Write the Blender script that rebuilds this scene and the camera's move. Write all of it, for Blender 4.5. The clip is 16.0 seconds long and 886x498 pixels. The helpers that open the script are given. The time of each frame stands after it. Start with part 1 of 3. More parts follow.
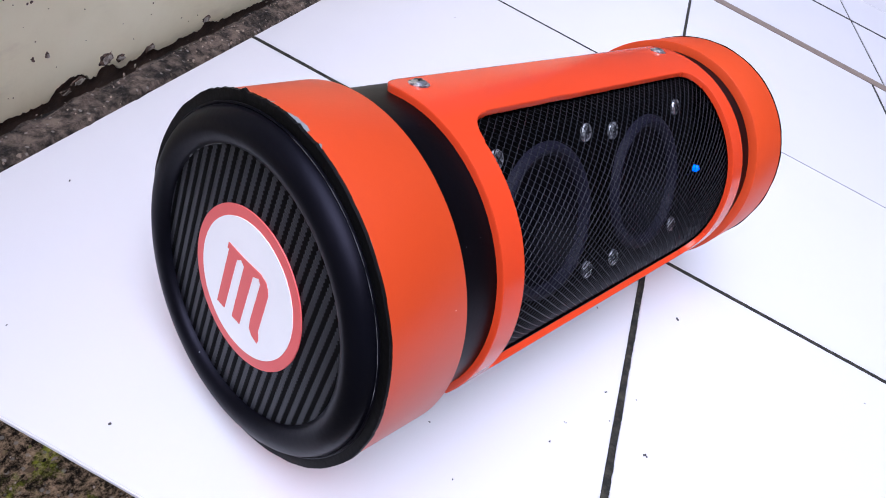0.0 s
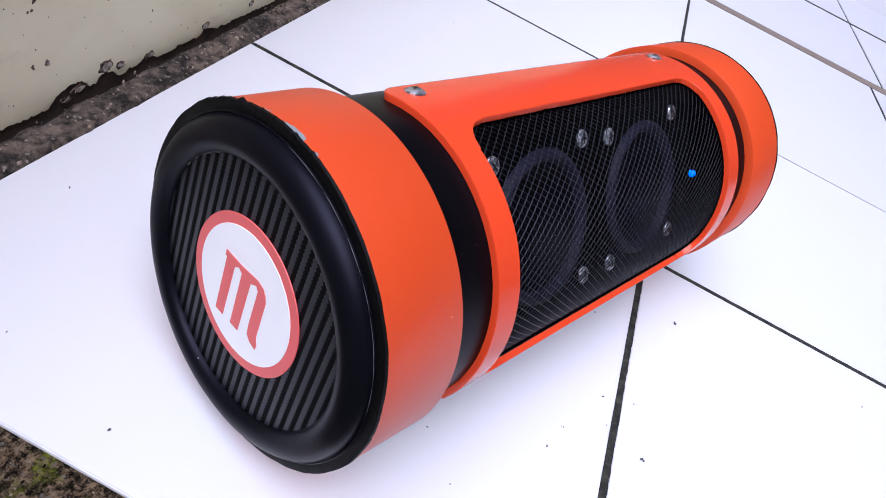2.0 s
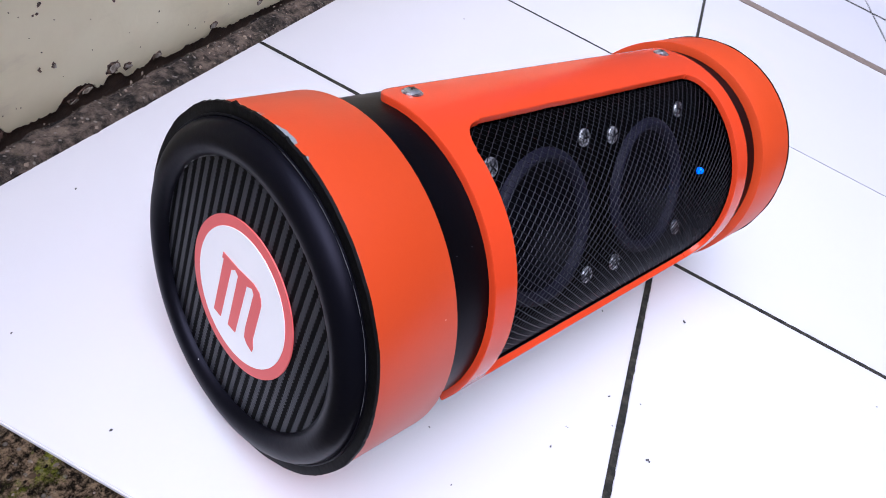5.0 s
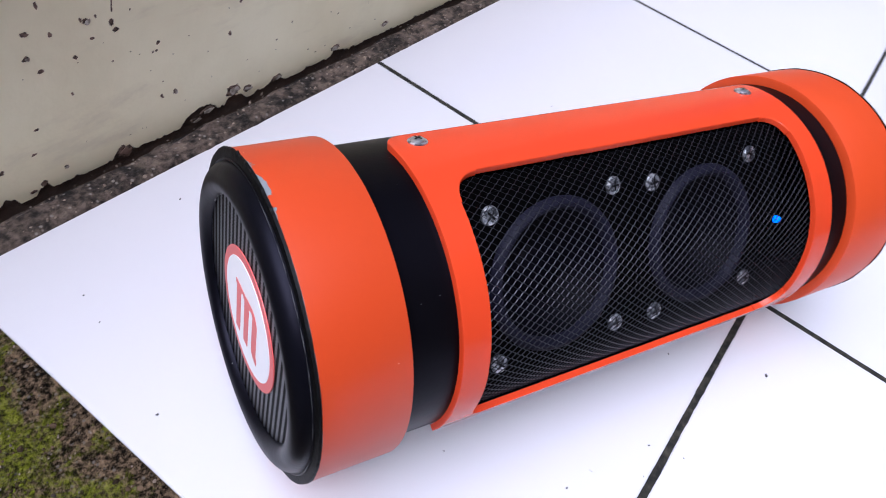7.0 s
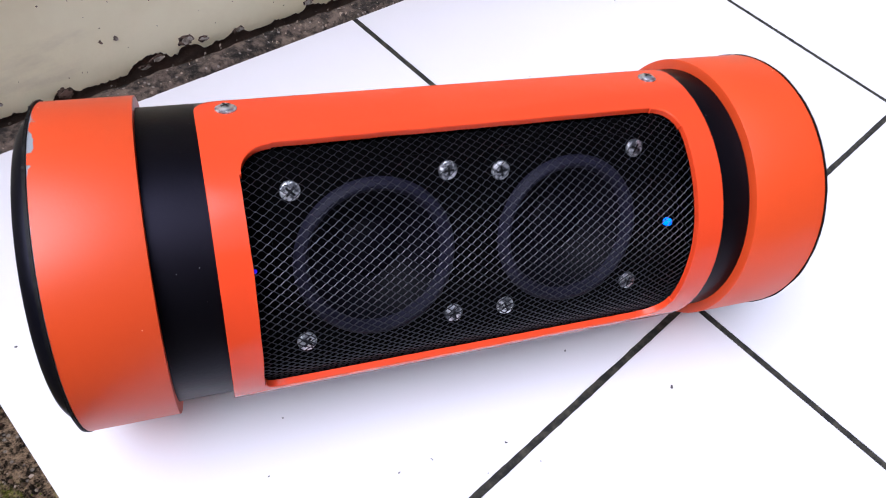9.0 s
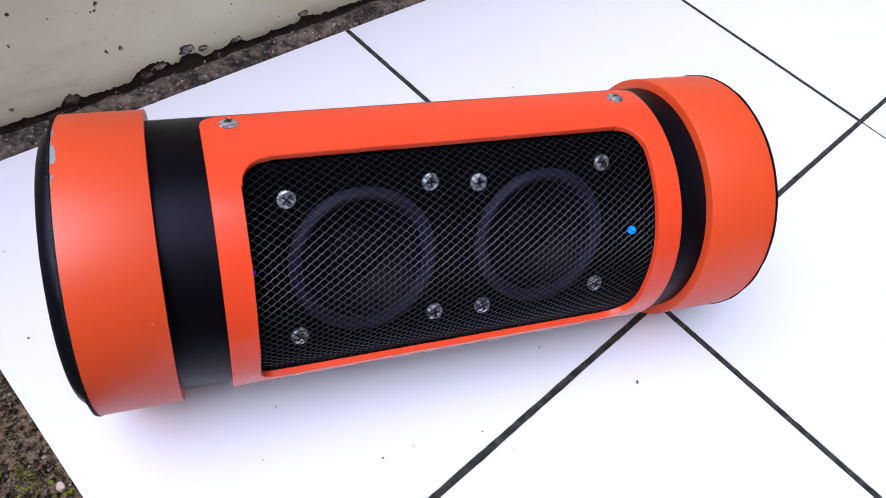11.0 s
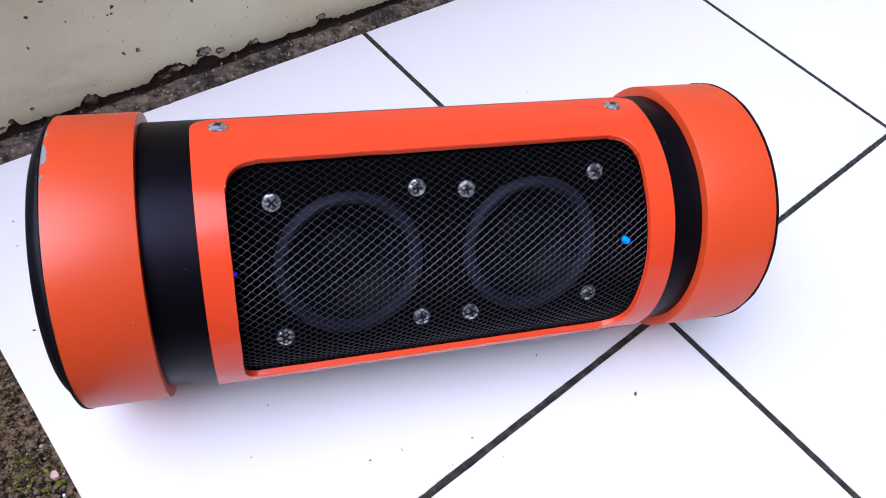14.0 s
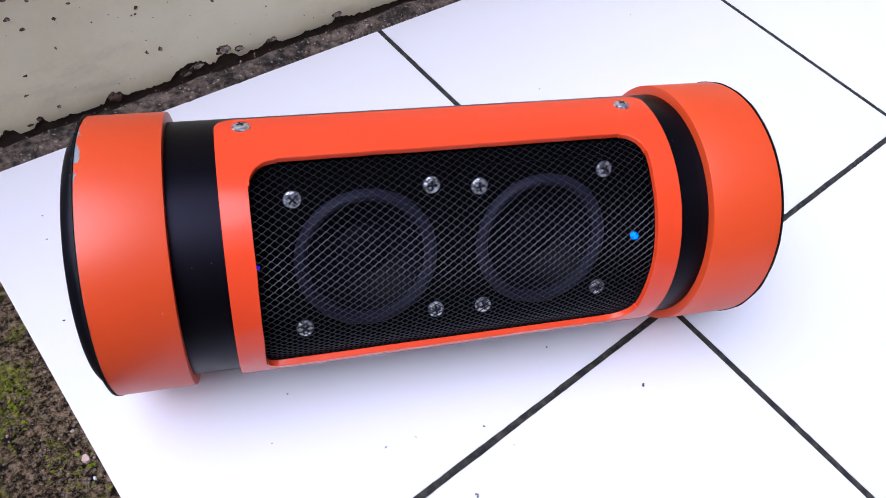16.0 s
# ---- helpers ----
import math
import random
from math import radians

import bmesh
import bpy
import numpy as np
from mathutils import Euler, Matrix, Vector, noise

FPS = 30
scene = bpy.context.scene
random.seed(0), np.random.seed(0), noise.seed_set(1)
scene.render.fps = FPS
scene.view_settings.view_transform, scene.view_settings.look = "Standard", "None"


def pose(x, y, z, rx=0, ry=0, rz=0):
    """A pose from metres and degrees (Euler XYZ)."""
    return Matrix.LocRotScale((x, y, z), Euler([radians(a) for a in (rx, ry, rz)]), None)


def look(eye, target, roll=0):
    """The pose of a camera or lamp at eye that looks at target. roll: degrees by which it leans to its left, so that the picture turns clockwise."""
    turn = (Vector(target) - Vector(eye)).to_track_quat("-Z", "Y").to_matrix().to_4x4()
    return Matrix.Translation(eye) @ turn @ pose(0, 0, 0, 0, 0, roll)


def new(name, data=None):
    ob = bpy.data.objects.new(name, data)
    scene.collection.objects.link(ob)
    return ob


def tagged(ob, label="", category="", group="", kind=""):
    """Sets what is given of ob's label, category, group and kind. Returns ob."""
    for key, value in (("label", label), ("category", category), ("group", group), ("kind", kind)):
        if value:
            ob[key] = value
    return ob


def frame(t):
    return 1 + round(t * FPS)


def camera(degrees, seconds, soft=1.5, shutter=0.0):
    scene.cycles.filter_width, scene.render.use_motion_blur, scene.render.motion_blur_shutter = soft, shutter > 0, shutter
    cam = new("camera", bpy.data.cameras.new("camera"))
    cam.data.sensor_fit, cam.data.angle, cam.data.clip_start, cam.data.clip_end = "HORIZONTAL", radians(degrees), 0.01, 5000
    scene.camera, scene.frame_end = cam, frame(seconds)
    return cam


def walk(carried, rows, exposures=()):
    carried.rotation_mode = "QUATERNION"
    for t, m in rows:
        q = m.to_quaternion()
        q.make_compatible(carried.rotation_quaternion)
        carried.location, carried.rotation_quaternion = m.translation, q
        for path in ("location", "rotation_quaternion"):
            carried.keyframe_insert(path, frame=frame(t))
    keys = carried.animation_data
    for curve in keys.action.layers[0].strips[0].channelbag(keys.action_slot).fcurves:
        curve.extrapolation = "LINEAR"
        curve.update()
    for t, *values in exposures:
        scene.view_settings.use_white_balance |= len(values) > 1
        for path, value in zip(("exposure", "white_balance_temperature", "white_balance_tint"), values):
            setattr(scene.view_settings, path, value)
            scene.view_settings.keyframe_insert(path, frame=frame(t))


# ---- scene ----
cam = camera(62.8, 16.0, soft=0.9, shutter=0.5)
PATH = [
    (0, (-0.42148, 0.10234, 0.23850), (-0.02238, 0.11863, -0.06226), 27.488),
    (0.5, (-0.42126, 0.10166, 0.24006), (-0.02080, 0.11508, -0.05902), 27.681),
    (1, (-0.42137, 0.10170, 0.23872), (-0.02203, 0.11752, -0.06175), 27.526),
    (1.5, (-0.42120, 0.10207, 0.23883), (-0.02230, 0.11915, -0.06215), 27.336),
    (2, (-0.42198, 0.10159, 0.24116), (-0.02205, 0.11923, -0.05841), 27.245),
    (2.5, (-0.42140, 0.10176, 0.24131), (-0.02191, 0.11857, -0.05890), 27.404),
    (3, (-0.42119, 0.10129, 0.24097), (-0.02129, 0.11795, -0.05871), 27.365),
    (3.5, (-0.42161, 0.10130, 0.24132), (-0.02158, 0.11756, -0.05819), 27.460),
    (4, (-0.42164, 0.10125, 0.24164), (-0.02125, 0.11731, -0.05741), 27.403),
    (4.2, (-0.42166, 0.10121, 0.24146), (-0.02112, 0.11550, -0.05748), 27.520),
    (6.3, (-0.40589, 0.06130, 0.26621), (-0.04870, 0.15111, -0.05888), 21.585),
    (6.5, (-0.40437, 0.05334, 0.27155), (-0.05312, 0.15553, -0.05624), 20.977),
    (7, (-0.38424, 0.04292, 0.28788), (-0.05604, 0.18043, -0.06337), 18.518),
    (7.5, (-0.35458, 0.01227, 0.29418), (-0.06918, 0.18167, -0.07978), 15.688),
    (8, (-0.32047, -0.00639, 0.30065), (-0.04731, 0.17887, -0.07493), 14.006),
    (8.5, (-0.29613, -0.02238, 0.29380), (-0.03132, 0.14774, -0.09470), 16.329),
    (9, (-0.29901, -0.03400, 0.31107), (-0.03867, 0.14478, -0.07656), 15.652),
    (9.5, (-0.30457, -0.03988, 0.32543), (-0.04148, 0.13576, -0.06178), 16.764),
    (10, (-0.30925, -0.04418, 0.33336), (-0.04491, 0.12856, -0.05431), 16.991),
    (10.2, (-0.30945, -0.04391, 0.33483), (-0.04513, 0.12879, -0.05287), 17.104),
    (12.5, (-0.30732, -0.04594, 0.33513), (-0.04348, 0.12719, -0.05271), 17.591),
    (13, (-0.29532, -0.05178, 0.33556), (-0.04253, 0.13339, -0.05407), 15.218),
    (13.5, (-0.28866, -0.05611, 0.33428), (-0.04782, 0.13197, -0.06147), 14.448),
    (14, (-0.28989, -0.05883, 0.34106), (-0.04822, 0.13399, -0.05190), 14.599),
    (14.5, (-0.29278, -0.05812, 0.34677), (-0.05731, 0.13782, -0.04840), 14.137),
    (15, (-0.29377, -0.06151, 0.35078), (-0.05973, 0.13319, -0.04586), 13.898),
    (15.5, (-0.29519, -0.06197, 0.35201), (-0.06085, 0.13179, -0.04490), 14.076),
    (16, (-0.29512, -0.06183, 0.35115), (-0.06263, 0.13231, -0.04667), 13.737),
]
walk(cam, [(t, look(eye, target, roll)) for t, eye, target, roll in PATH],
     [(0.0, 0.43, 5260, 16.5), (6.5, 0.43, 5300, 16), (7.5, 0.34, 5300, 16), (8.1, 0.43, 5300, 16), (8.6, 0.40, 5300, 16), (9.0, 0.58, 5420, 15), (9.5, 0.55, 5400, 15), (10.0, 0.42, 5230, 17), (12.5, 0.42, 5230, 17), (16.0, 0.41, 5200, 17)])

# ---------------------------------------------------------------- light
world = bpy.data.worlds.new("overcast_sky")
scene.world = world
world.use_nodes = True
wn = world.node_tree
sky = wn.nodes.new("ShaderNodeTexSky")
sky.sky_type = "NISHITA"
sky.sun_disc = False
sky.sun_elevation = radians(58)
sky.sun_rotation = radians(256)
sky.air_density, sky.dust_density, sky.ozone_density = 0.6, 9.0, 0.3
wn.nodes["Background"].inputs["Strength"].default_value = 0.074
wn.links.new(sky.outputs["Color"], wn.nodes["Background"].inputs["Color"])

sun_data = bpy.data.lights.new("sun", "SUN")
sun_data.energy, sun_data.angle, sun_data.color = 3.1, radians(54), (1.0, 0.965, 0.955)
sun = new("sun", sun_data)
sun.matrix_world = look((-1.3, 0.24, 2.6), (0, 0.0, 0))


# ---------------------------------------------------------------- materials
class Mat:
    """A small builder for node materials."""

    def __init__(self, name, rough=0.5, metal=0.0, color=(0.5, 0.5, 0.5), spec=0.5):
        self.m = bpy.data.materials.new(name)
        self.m.use_nodes = True
        self.t = self.m.node_tree
        self.b = self.t.nodes["Principled BSDF"]
        self.b.inputs["Roughness"].default_value = rough
        self.b.inputs["Metallic"].default_value = metal
        self.b.inputs["Base Color"].default_value = (*color, 1)
        self.b.inputs["Specular IOR Level"].default_value = spec
        self.co = self.t.nodes.new("ShaderNodeTexCoord")

    def put(self, a, socket):
        if hasattr(a, "is_linked"):
            self.t.links.new(a, socket)
        elif isinstance(a, tuple) and len(a) == 3 and socket.type == "RGBA":
            socket.default_value = (*a, 1)
        else:
            socket.default_value = a

    def noise(self, scale, detail=4, rough=0.55, vec=None, distort=0.0):
        n = self.t.nodes.new("ShaderNodeTexNoise")
        n.inputs["Scale"].default_value = scale
        n.inputs["Detail"].default_value = detail
        n.inputs["Roughness"].default_value = rough
        n.inputs["Distortion"].default_value = distort
        self.t.links.new(vec or self.co.outputs["Object"], n.inputs["Vector"])
        return n.outputs["Fac"]

    def voronoi(self, scale, feature="F1", out="Distance", vec=None, rand=1.0):
        n = self.t.nodes.new("ShaderNodeTexVoronoi")
        n.feature = feature
        n.inputs["Scale"].default_value = scale
        n.inputs["Randomness"].default_value = rand
        self.t.links.new(vec or self.co.outputs["Object"], n.inputs["Vector"])
        return n.outputs[out]

    def math(self, op, a, b=0.0, c=0.0):
        n = self.t.nodes.new("ShaderNodeMath")
        n.operation = op
        for v, s in zip((a, b, c), n.inputs):
            self.put(v, s)
        return n.outputs[0]

    def ramp(self, fac, lo, hi, a=0.0, b=1.0):
        n = self.t.nodes.new("ShaderNodeMapRange")
        n.interpolation_type = "SMOOTHSTEP"
        for v, k in ((fac, "Value"), (lo, "From Min"), (hi, "From Max"), (a, "To Min"), (b, "To Max")):
            self.put(v, n.inputs[k])
        return n.outputs["Result"]

    def mix(self, fac, a, b):
        n = self.t.nodes.new("ShaderNodeMix")
        n.data_type = "RGBA"
        self.put(fac, n.inputs[0])
        self.put(a, n.inputs[6])
        self.put(b, n.inputs[7])
        return n.outputs[2]

    def xyz(self):
        n = self.t.nodes.new("ShaderNodeSeparateXYZ")
        self.t.links.new(self.co.outputs["Object"], n.inputs[0])
        return n.outputs

    def scaled(self, x, y, z):
        n = self.t.nodes.new("ShaderNodeMapping")
        n.inputs["Scale"].default_value = (x, y, z)
        self.t.links.new(self.co.outputs["Object"], n.inputs["Vector"])
        return n.outputs[0]

    def random(self):
        return self.t.nodes.new("ShaderNodeObjectInfo").outputs["Random"]

    def island(self):
        return self.t.nodes.new("ShaderNodeNewGeometry").outputs["Random Per Island"]

    def color(self, c):
        self.put(c, self.b.inputs["Base Color"])
        return self

    def rough(self, c):
        self.put(c, self.b.inputs["Roughness"])
        return self

    def bump(self, height, dist=0.001, strength=0.5):
        n = self.t.nodes.new("ShaderNodeBump")
        n.inputs["Distance"].default_value = dist
        n.inputs["Strength"].default_value = strength
        self.put(height, n.inputs["Height"])
        self.t.links.new(n.outputs[0], self.b.inputs["Normal"])
        return self


def orange_paint(name, a, b, chip=False, low=0.36, high=0.45):
    k = Mat(name, 0.40, spec=0.42 if chip else 0.30)
    base = k.mix(k.noise(12, 2), a, b)
    fine = k.noise(900, 2)
    speck = k.ramp(k.voronoi(140), 0.035, 0.02)
    rare = k.math("MULTIPLY", speck, k.ramp(k.noise(60, 1), 0.6, 0.66))
    base = k.mix(rare, base, (0.85, 0.55, 0.45))
    if chip:
        x, y, z = k.xyz()
        edge = k.math("SUBTRACT", x, CAP_OUT)
        reach = k.math("MULTIPLY", k.ramp(k.noise(130, 4, 0.6), 0.36, 0.62), 0.0020)
        here = k.math("MULTIPLY", k.math("MULTIPLY", k.ramp(y, -0.012, -0.004), k.ramp(y, 0.023, 0.015)), k.ramp(z, 0.10, 0.11))
        mask = k.math("LESS_THAN", edge, k.math("ADD", k.math("MULTIPLY", reach, here), k.math("MULTIPLY", k.noise(150, 2), 0.0005)))
        base = k.mix(mask, base, (0.22, 0.24, 0.26))
    k.color(base)
    k.rough(k.ramp(k.noise(12, 2), 0.2, 0.8, low, high))
    k.bump(fine, 0.00008, 0.25)
    return k.m


CAP_OUT, CAP_IN, CAP2_IN, CAP2_OUT = -0.3018, -0.2698, -0.0330, 0.0034
M_CAP = orange_paint("orange_cap_paint", (0.52, 0.053, 0.0080), (0.57, 0.060, 0.0095), True)
M_PLATE = orange_paint("orange_frame_paint", (0.58, 0.049, 0.0108), (0.63, 0.056, 0.0128), low=0.14, high=0.20)

k = Mat("black_pipe_paint", 0.34, spec=0.11)
k.b.inputs["Specular Tint"].default_value = (0.70, 0.66, 1.0, 1)
dust = k.math("MULTIPLY", k.ramp(k.voronoi(230), 0.05, 0.02), k.ramp(k.noise(40, 2), 0.50, 0.58))
k.color(k.mix(dust, k.mix(k.noise(25, 4), (0.0012, 0.001, 0.0013), (0.0025, 0.0022, 0.003)), (0.3, 0.3, 0.3)))
k.rough(k.ramp(k.noise(18, 4), 0.3, 0.7, 0.3, 0.45)).bump(k.noise(700, 2), 0.0001, 0.3)
M_PIPE = k.m

k = Mat("black_rubber", 0.36, spec=0.13)
k.b.inputs["Specular Tint"].default_value = (0.74, 0.72, 1.0, 1)
lint = k.math("MULTIPLY", k.ramp(k.voronoi(170), 0.045, 0.02), k.ramp(k.noise(35, 2), 0.56, 0.64))
k.color(k.mix(lint, k.mix(k.noise(40, 4), (0.0016, 0.0016, 0.0028), (0.0034, 0.0034, 0.0056)), (0.4, 0.4, 0.4)))
k.rough(k.ramp(k.noise(30, 4), 0.3, 0.7, 0.31, 0.44)).bump(k.noise(500, 3), 0.00015, 0.3)
M_RUBBER = k.m

k = Mat("black_trim", 0.55, spec=0.15)
k.color(k.mix(k.noise(90, 4), (0.001, 0.001, 0.0013), (0.003, 0.003, 0.0038))).bump(k.noise(400, 4), 0.0004, 0.5)
M_TRIM = k.m

k = Mat("glue_thread", 0.4)
k.color(k.mix(k.noise(260, 3), (0.03, 0.03, 0.03), (0.45, 0.45, 0.44)))
M_GLUE = k.m

# pale tone for caught dust and for the rim's thin highlight
k = Mat("groove_dust_and_glint", 0.8)
k.color(k.mix(k.noise(300, 3), (0.02, 0.02, 0.022), (0.20, 0.20, 0.21)))
M_GROOVE_LINE = k.m

# woven carbon vinyl: columns with serrated edges
k = Mat("carbon_vinyl", 0.35, spec=0.24)
k.b.inputs["Specular Tint"].default_value = (0.85, 0.88, 1.0, 1)
x, y, z = k.xyz()
tooth = k.math("ABSOLUTE", k.math("SUBTRACT", k.math("FRACT", k.math("DIVIDE", z, 0.0017)), 0.5))
col = k.math("FRACT", k.math("ADD", k.math("DIVIDE", y, 0.0041), k.math("MULTIPLY", tooth, 0.30)))
wave = k.math("ABSOLUTE", k.math("SUBTRACT", col, 0.5))
strip = k.ramp(wave, 0.20, 0.30, 1.0, 0.0)
thread = k.math("ABSOLUTE", k.math("SUBTRACT", k.math("FRACT", k.math("DIVIDE", z, 0.00085)), 0.5))
k.color(k.mix(strip, (0.0008, 0.0008, 0.001), k.mix(k.noise(60, 3), (0.007, 0.007, 0.0095), (0.014, 0.014, 0.018))))
k.rough(k.ramp(strip, 0, 1, 0.6, 0.30))
k.put(k.ramp(strip, 0, 1, 0.05, 0.32), k.b.inputs["Specular IOR Level"])
k.bump(k.math("ADD", strip, k.math("MULTIPLY", thread, 0.35)), 0.0003, 0.6)
M_CARBON = k.m

k = Mat("sticker_red", 0.45)
k.color(k.mix(k.noise(200, 3), (0.66, 0.105, 0.10), (0.72, 0.125, 0.115)))
M_RED = k.m
k = Mat("sticker_white", 0.4)
k.color(k.mix(k.noise(120, 3), (0.86, 0.85, 0.88), (0.90, 0.89, 0.91))).bump(k.noise(300, 2), 0.0001, 0.2)
M_WHITE = k.m

k = Mat("screw_steel", 0.4, metal=0.9)
k.color(k.mix(k.ramp(k.noise(500, 3), 0.4, 0.6), (0.16, 0.165, 0.185), (0.85, 0.86, 0.90))).rough(k.ramp(k.noise(700, 3), 0.3, 0.7, 0.3, 0.5))
k.bump(k.noise(900, 2), 0.0002, 0.6)
M_STEEL = k.m
# dark tone stands in for the shade inside the cross recesses
k = Mat("recess_shade", 0.5, metal=0.6, color=(0.012, 0.012, 0.014))
M_RECESS_SHADE = k.m
# same screw steel, paler in colour because the outside screws catch more light
k = Mat("lit_screw_steel", 0.3, metal=0.9)
k.color(k.mix(k.noise(500, 3), (0.55, 0.56, 0.60), (0.85, 0.86, 0.88))).bump(k.noise(900, 2), 0.0002, 0.5)
M_STEEL_LIT = k.m

k = Mat("grille_wire", 0.3, metal=0.6, spec=0.3)
k.color(k.mix(k.noise(300, 3), (0.019, 0.019, 0.023), (0.047, 0.047, 0.056))).rough(k.ramp(k.noise(400, 2), 0.3, 0.7, 0.28, 0.42))
M_WIRE = k.m

k = Mat("baffle_black", 0.8, spec=0.03)
k.color(k.mix(k.noise(50, 4), (0.0005, 0.0005, 0.0006), (0.0012, 0.0012, 0.0015))).bump(k.noise(300, 3), 0.0003, 0.4)
M_BAFFLE = k.m
k = Mat("driver_frame_black", 0.7, spec=0.03)
k.color(k.mix(k.noise(90, 3), (0.0005, 0.0005, 0.0007), (0.0012, 0.0012, 0.0016)))
M_FRAME = k.m
k = Mat("surround_rubber", 0.55, spec=0.10)
k.color(k.mix(k.noise(80, 4), (0.007, 0.0068, 0.014), (0.013, 0.0125, 0.024))).bump(k.noise(300, 3), 0.0002, 0.3)
M_SURROUND = k.m
k = Mat("paper_cone", 0.55, spec=0.04)
k.color(k.mix(k.noise(120, 5), (0.0008, 0.0008, 0.0016), (0.003, 0.003, 0.0055))).bump(k.noise(260, 4), 0.0004, 0.5)
M_CONE = k.m

k = Mat("blue_led", 0.2, color=(0.03, 0.12, 0.7))
k.b.inputs["Emission Color"].default_value = (0.0, 0.115, 1.0, 1)
k.b.inputs["Emission Strength"].default_value = 2.0
M_LED = k.m
k = Mat("violet_led", 0.2, color=(0.05, 0.02, 0.5))
k.b.inputs["Emission Color"].default_value = (0.05, 0.02, 1.0, 1)
k.b.inputs["Emission Strength"].default_value = 0.25
M_LED_DIM = k.m

k = Mat("foot_rubber", 0.7, color=(0.02, 0.02, 0.02))
k.color(k.mix(k.noise(200, 3), (0.015, 0.015, 0.015), (0.03, 0.03, 0.03)))
M_FOOT = k.m

# glazed white tile
k = Mat("white_glazed_tile", 0.2)
smear = k.ramp(k.noise(5, 5, 0.6), 0.35, 0.75)
tone = k.mix(k.random(), (0.615, 0.605, 0.635), (0.65, 0.64, 0.665))
tone = k.mix(k.math("MULTIPLY", smear, 0.12), tone, (0.56, 0.56, 0.585))
grit = k.math("MULTIPLY", k.ramp(k.voronoi(75), 0.020, 0.010), k.ramp(k.noise(14, 2), 0.58, 0.66))
k.color(k.mix(grit, tone, (0.30, 0.28, 0.27)))
k.rough(0.26)
M_TILE = k.m

k = Mat("dark_grout", 0.9)
k.color(k.mix(k.ramp(k.noise(160, 5, 0.65), 0.4, 0.68), (0.004, 0.004, 0.0032), (0.045, 0.041, 0.028))).bump(k.noise(400, 4), 0.001, 0.6)
M_GROUT = k.m
k = Mat("brown_joint", 0.9)
k.color(k.mix(k.noise(90, 5), (0.10, 0.075, 0.06), (0.22, 0.17, 0.14))).bump(k.noise(300, 4), 0.001, 0.6)
M_JOINT = k.m

# old wall paint with small chips
k = Mat("beige_wall_paint", 0.75)
x, y, z = k.xyz()
stain = k.noise(9, 6, 0.6)
tone = k.mix(k.ramp(stain, 0.35, 0.7), (0.77, 0.70, 0.47), (0.87, 0.815, 0.58))
tone = k.mix(k.ramp(k.noise(30, 5, 0.65, k.scaled(0.5, 1, 1.6)), 0.52, 0.75, 0, 0.45), tone, (0.58, 0.51, 0.36))
k.color(tone)
k.rough(k.ramp(stain, 0.3, 0.7, 0.65, 0.85)).bump(k.math("ADD", k.noise(60, 5), k.math("MULTIPLY", k.noise(500, 3), 0.15)), 0.0015, 0.35)
M_WALL = k.m
k = Mat("bare_render", 0.9)
k.color(k.mix(k.noise(90, 6, 0.65), (0.010, 0.006, 0.004), (0.10, 0.062, 0.042))).bump(k.noise(160, 6, 0.65), 0.003, 0.8)
M_RENDER = k.m
k = Mat("paint_chip_hole", 0.9)
k.color(k.mix(k.ramp(k.noise(350, 4), 0.35, 0.65), (0.016, 0.009, 0.006), (0.19, 0.125, 0.09))).bump(k.noise(500, 4), 0.001, 0.6)
M_CHIP = k.m

k = Mat("bare_plaster", 0.9)
k.color(k.mix(k.ramp(k.noise(260, 5, 0.65), 0.35, 0.68), (0.16, 0.13, 0.10), (0.52, 0.47, 0.40))).bump(k.noise(400, 4), 0.001, 0.6)
M_PLASTER = k.m
k = Mat("brown_undercoat", 0.9)
k.color(k.mix(k.noise(260, 5, 0.65), (0.12, 0.065, 0.045), (0.27, 0.17, 0.13))).bump(k.noise(400, 4), 0.001, 0.6)
M_BROWN = k.m

# kept dark so the added walls reflect and bounce little light
k = Mat("unseen_wall_grey", 0.9)
k.color(k.mix(k.noise(4, 6, 0.65), (0.035, 0.035, 0.032), (0.08, 0.078, 0.070))).bump(k.noise(40, 5), 0.004, 0.5)
M_UNSEEN_WALL = k.m

k = Mat("mossy_mortar", 0.95)
moss = k.ramp(k.noise(16, 5, 0.65), 0.56, 0.68)
grain = k.mix(k.ramp(k.math("ADD", k.math("MULTIPLY", k.noise(170, 6, 0.7), 0.6), k.math("MULTIPLY", k.noise(40, 4, 0.6), 0.4)), 0.40, 0.64), (0.007, 0.005, 0.0035), (0.20, 0.150, 0.115))
grain = k.mix(k.ramp(k.voronoi(190), 0.22, 0.12, 0, 0.6), grain, (0.36, 0.32, 0.28))
k.color(k.mix(k.math("MULTIPLY", moss, 0.6), grain, (0.06, 0.065, 0.02)))
k.bump(k.noise(220, 6, 0.7), 0.004, 0.9)
M_MORTAR = k.m

k = Mat("mossy_ground", 0.95, spec=0.1)
soil = k.mix(k.ramp(k.noise(330, 8, 0.8), 0.43, 0.63), (0.006, 0.004, 0.0022), (0.34, 0.235, 0.14))
soil = k.mix(k.ramp(k.voronoi(260), 0.25, 0.12, 0, 0.7), soil, (0.27, 0.24, 0.20))
pale = k.ramp(k.noise(22, 5, 0.6), 0.60, 0.70)
soil = k.mix(k.math("MULTIPLY", pale, 0.7), soil, k.mix(k.noise(200, 5), (0.14, 0.11, 0.09), (0.42, 0.36, 0.31)))
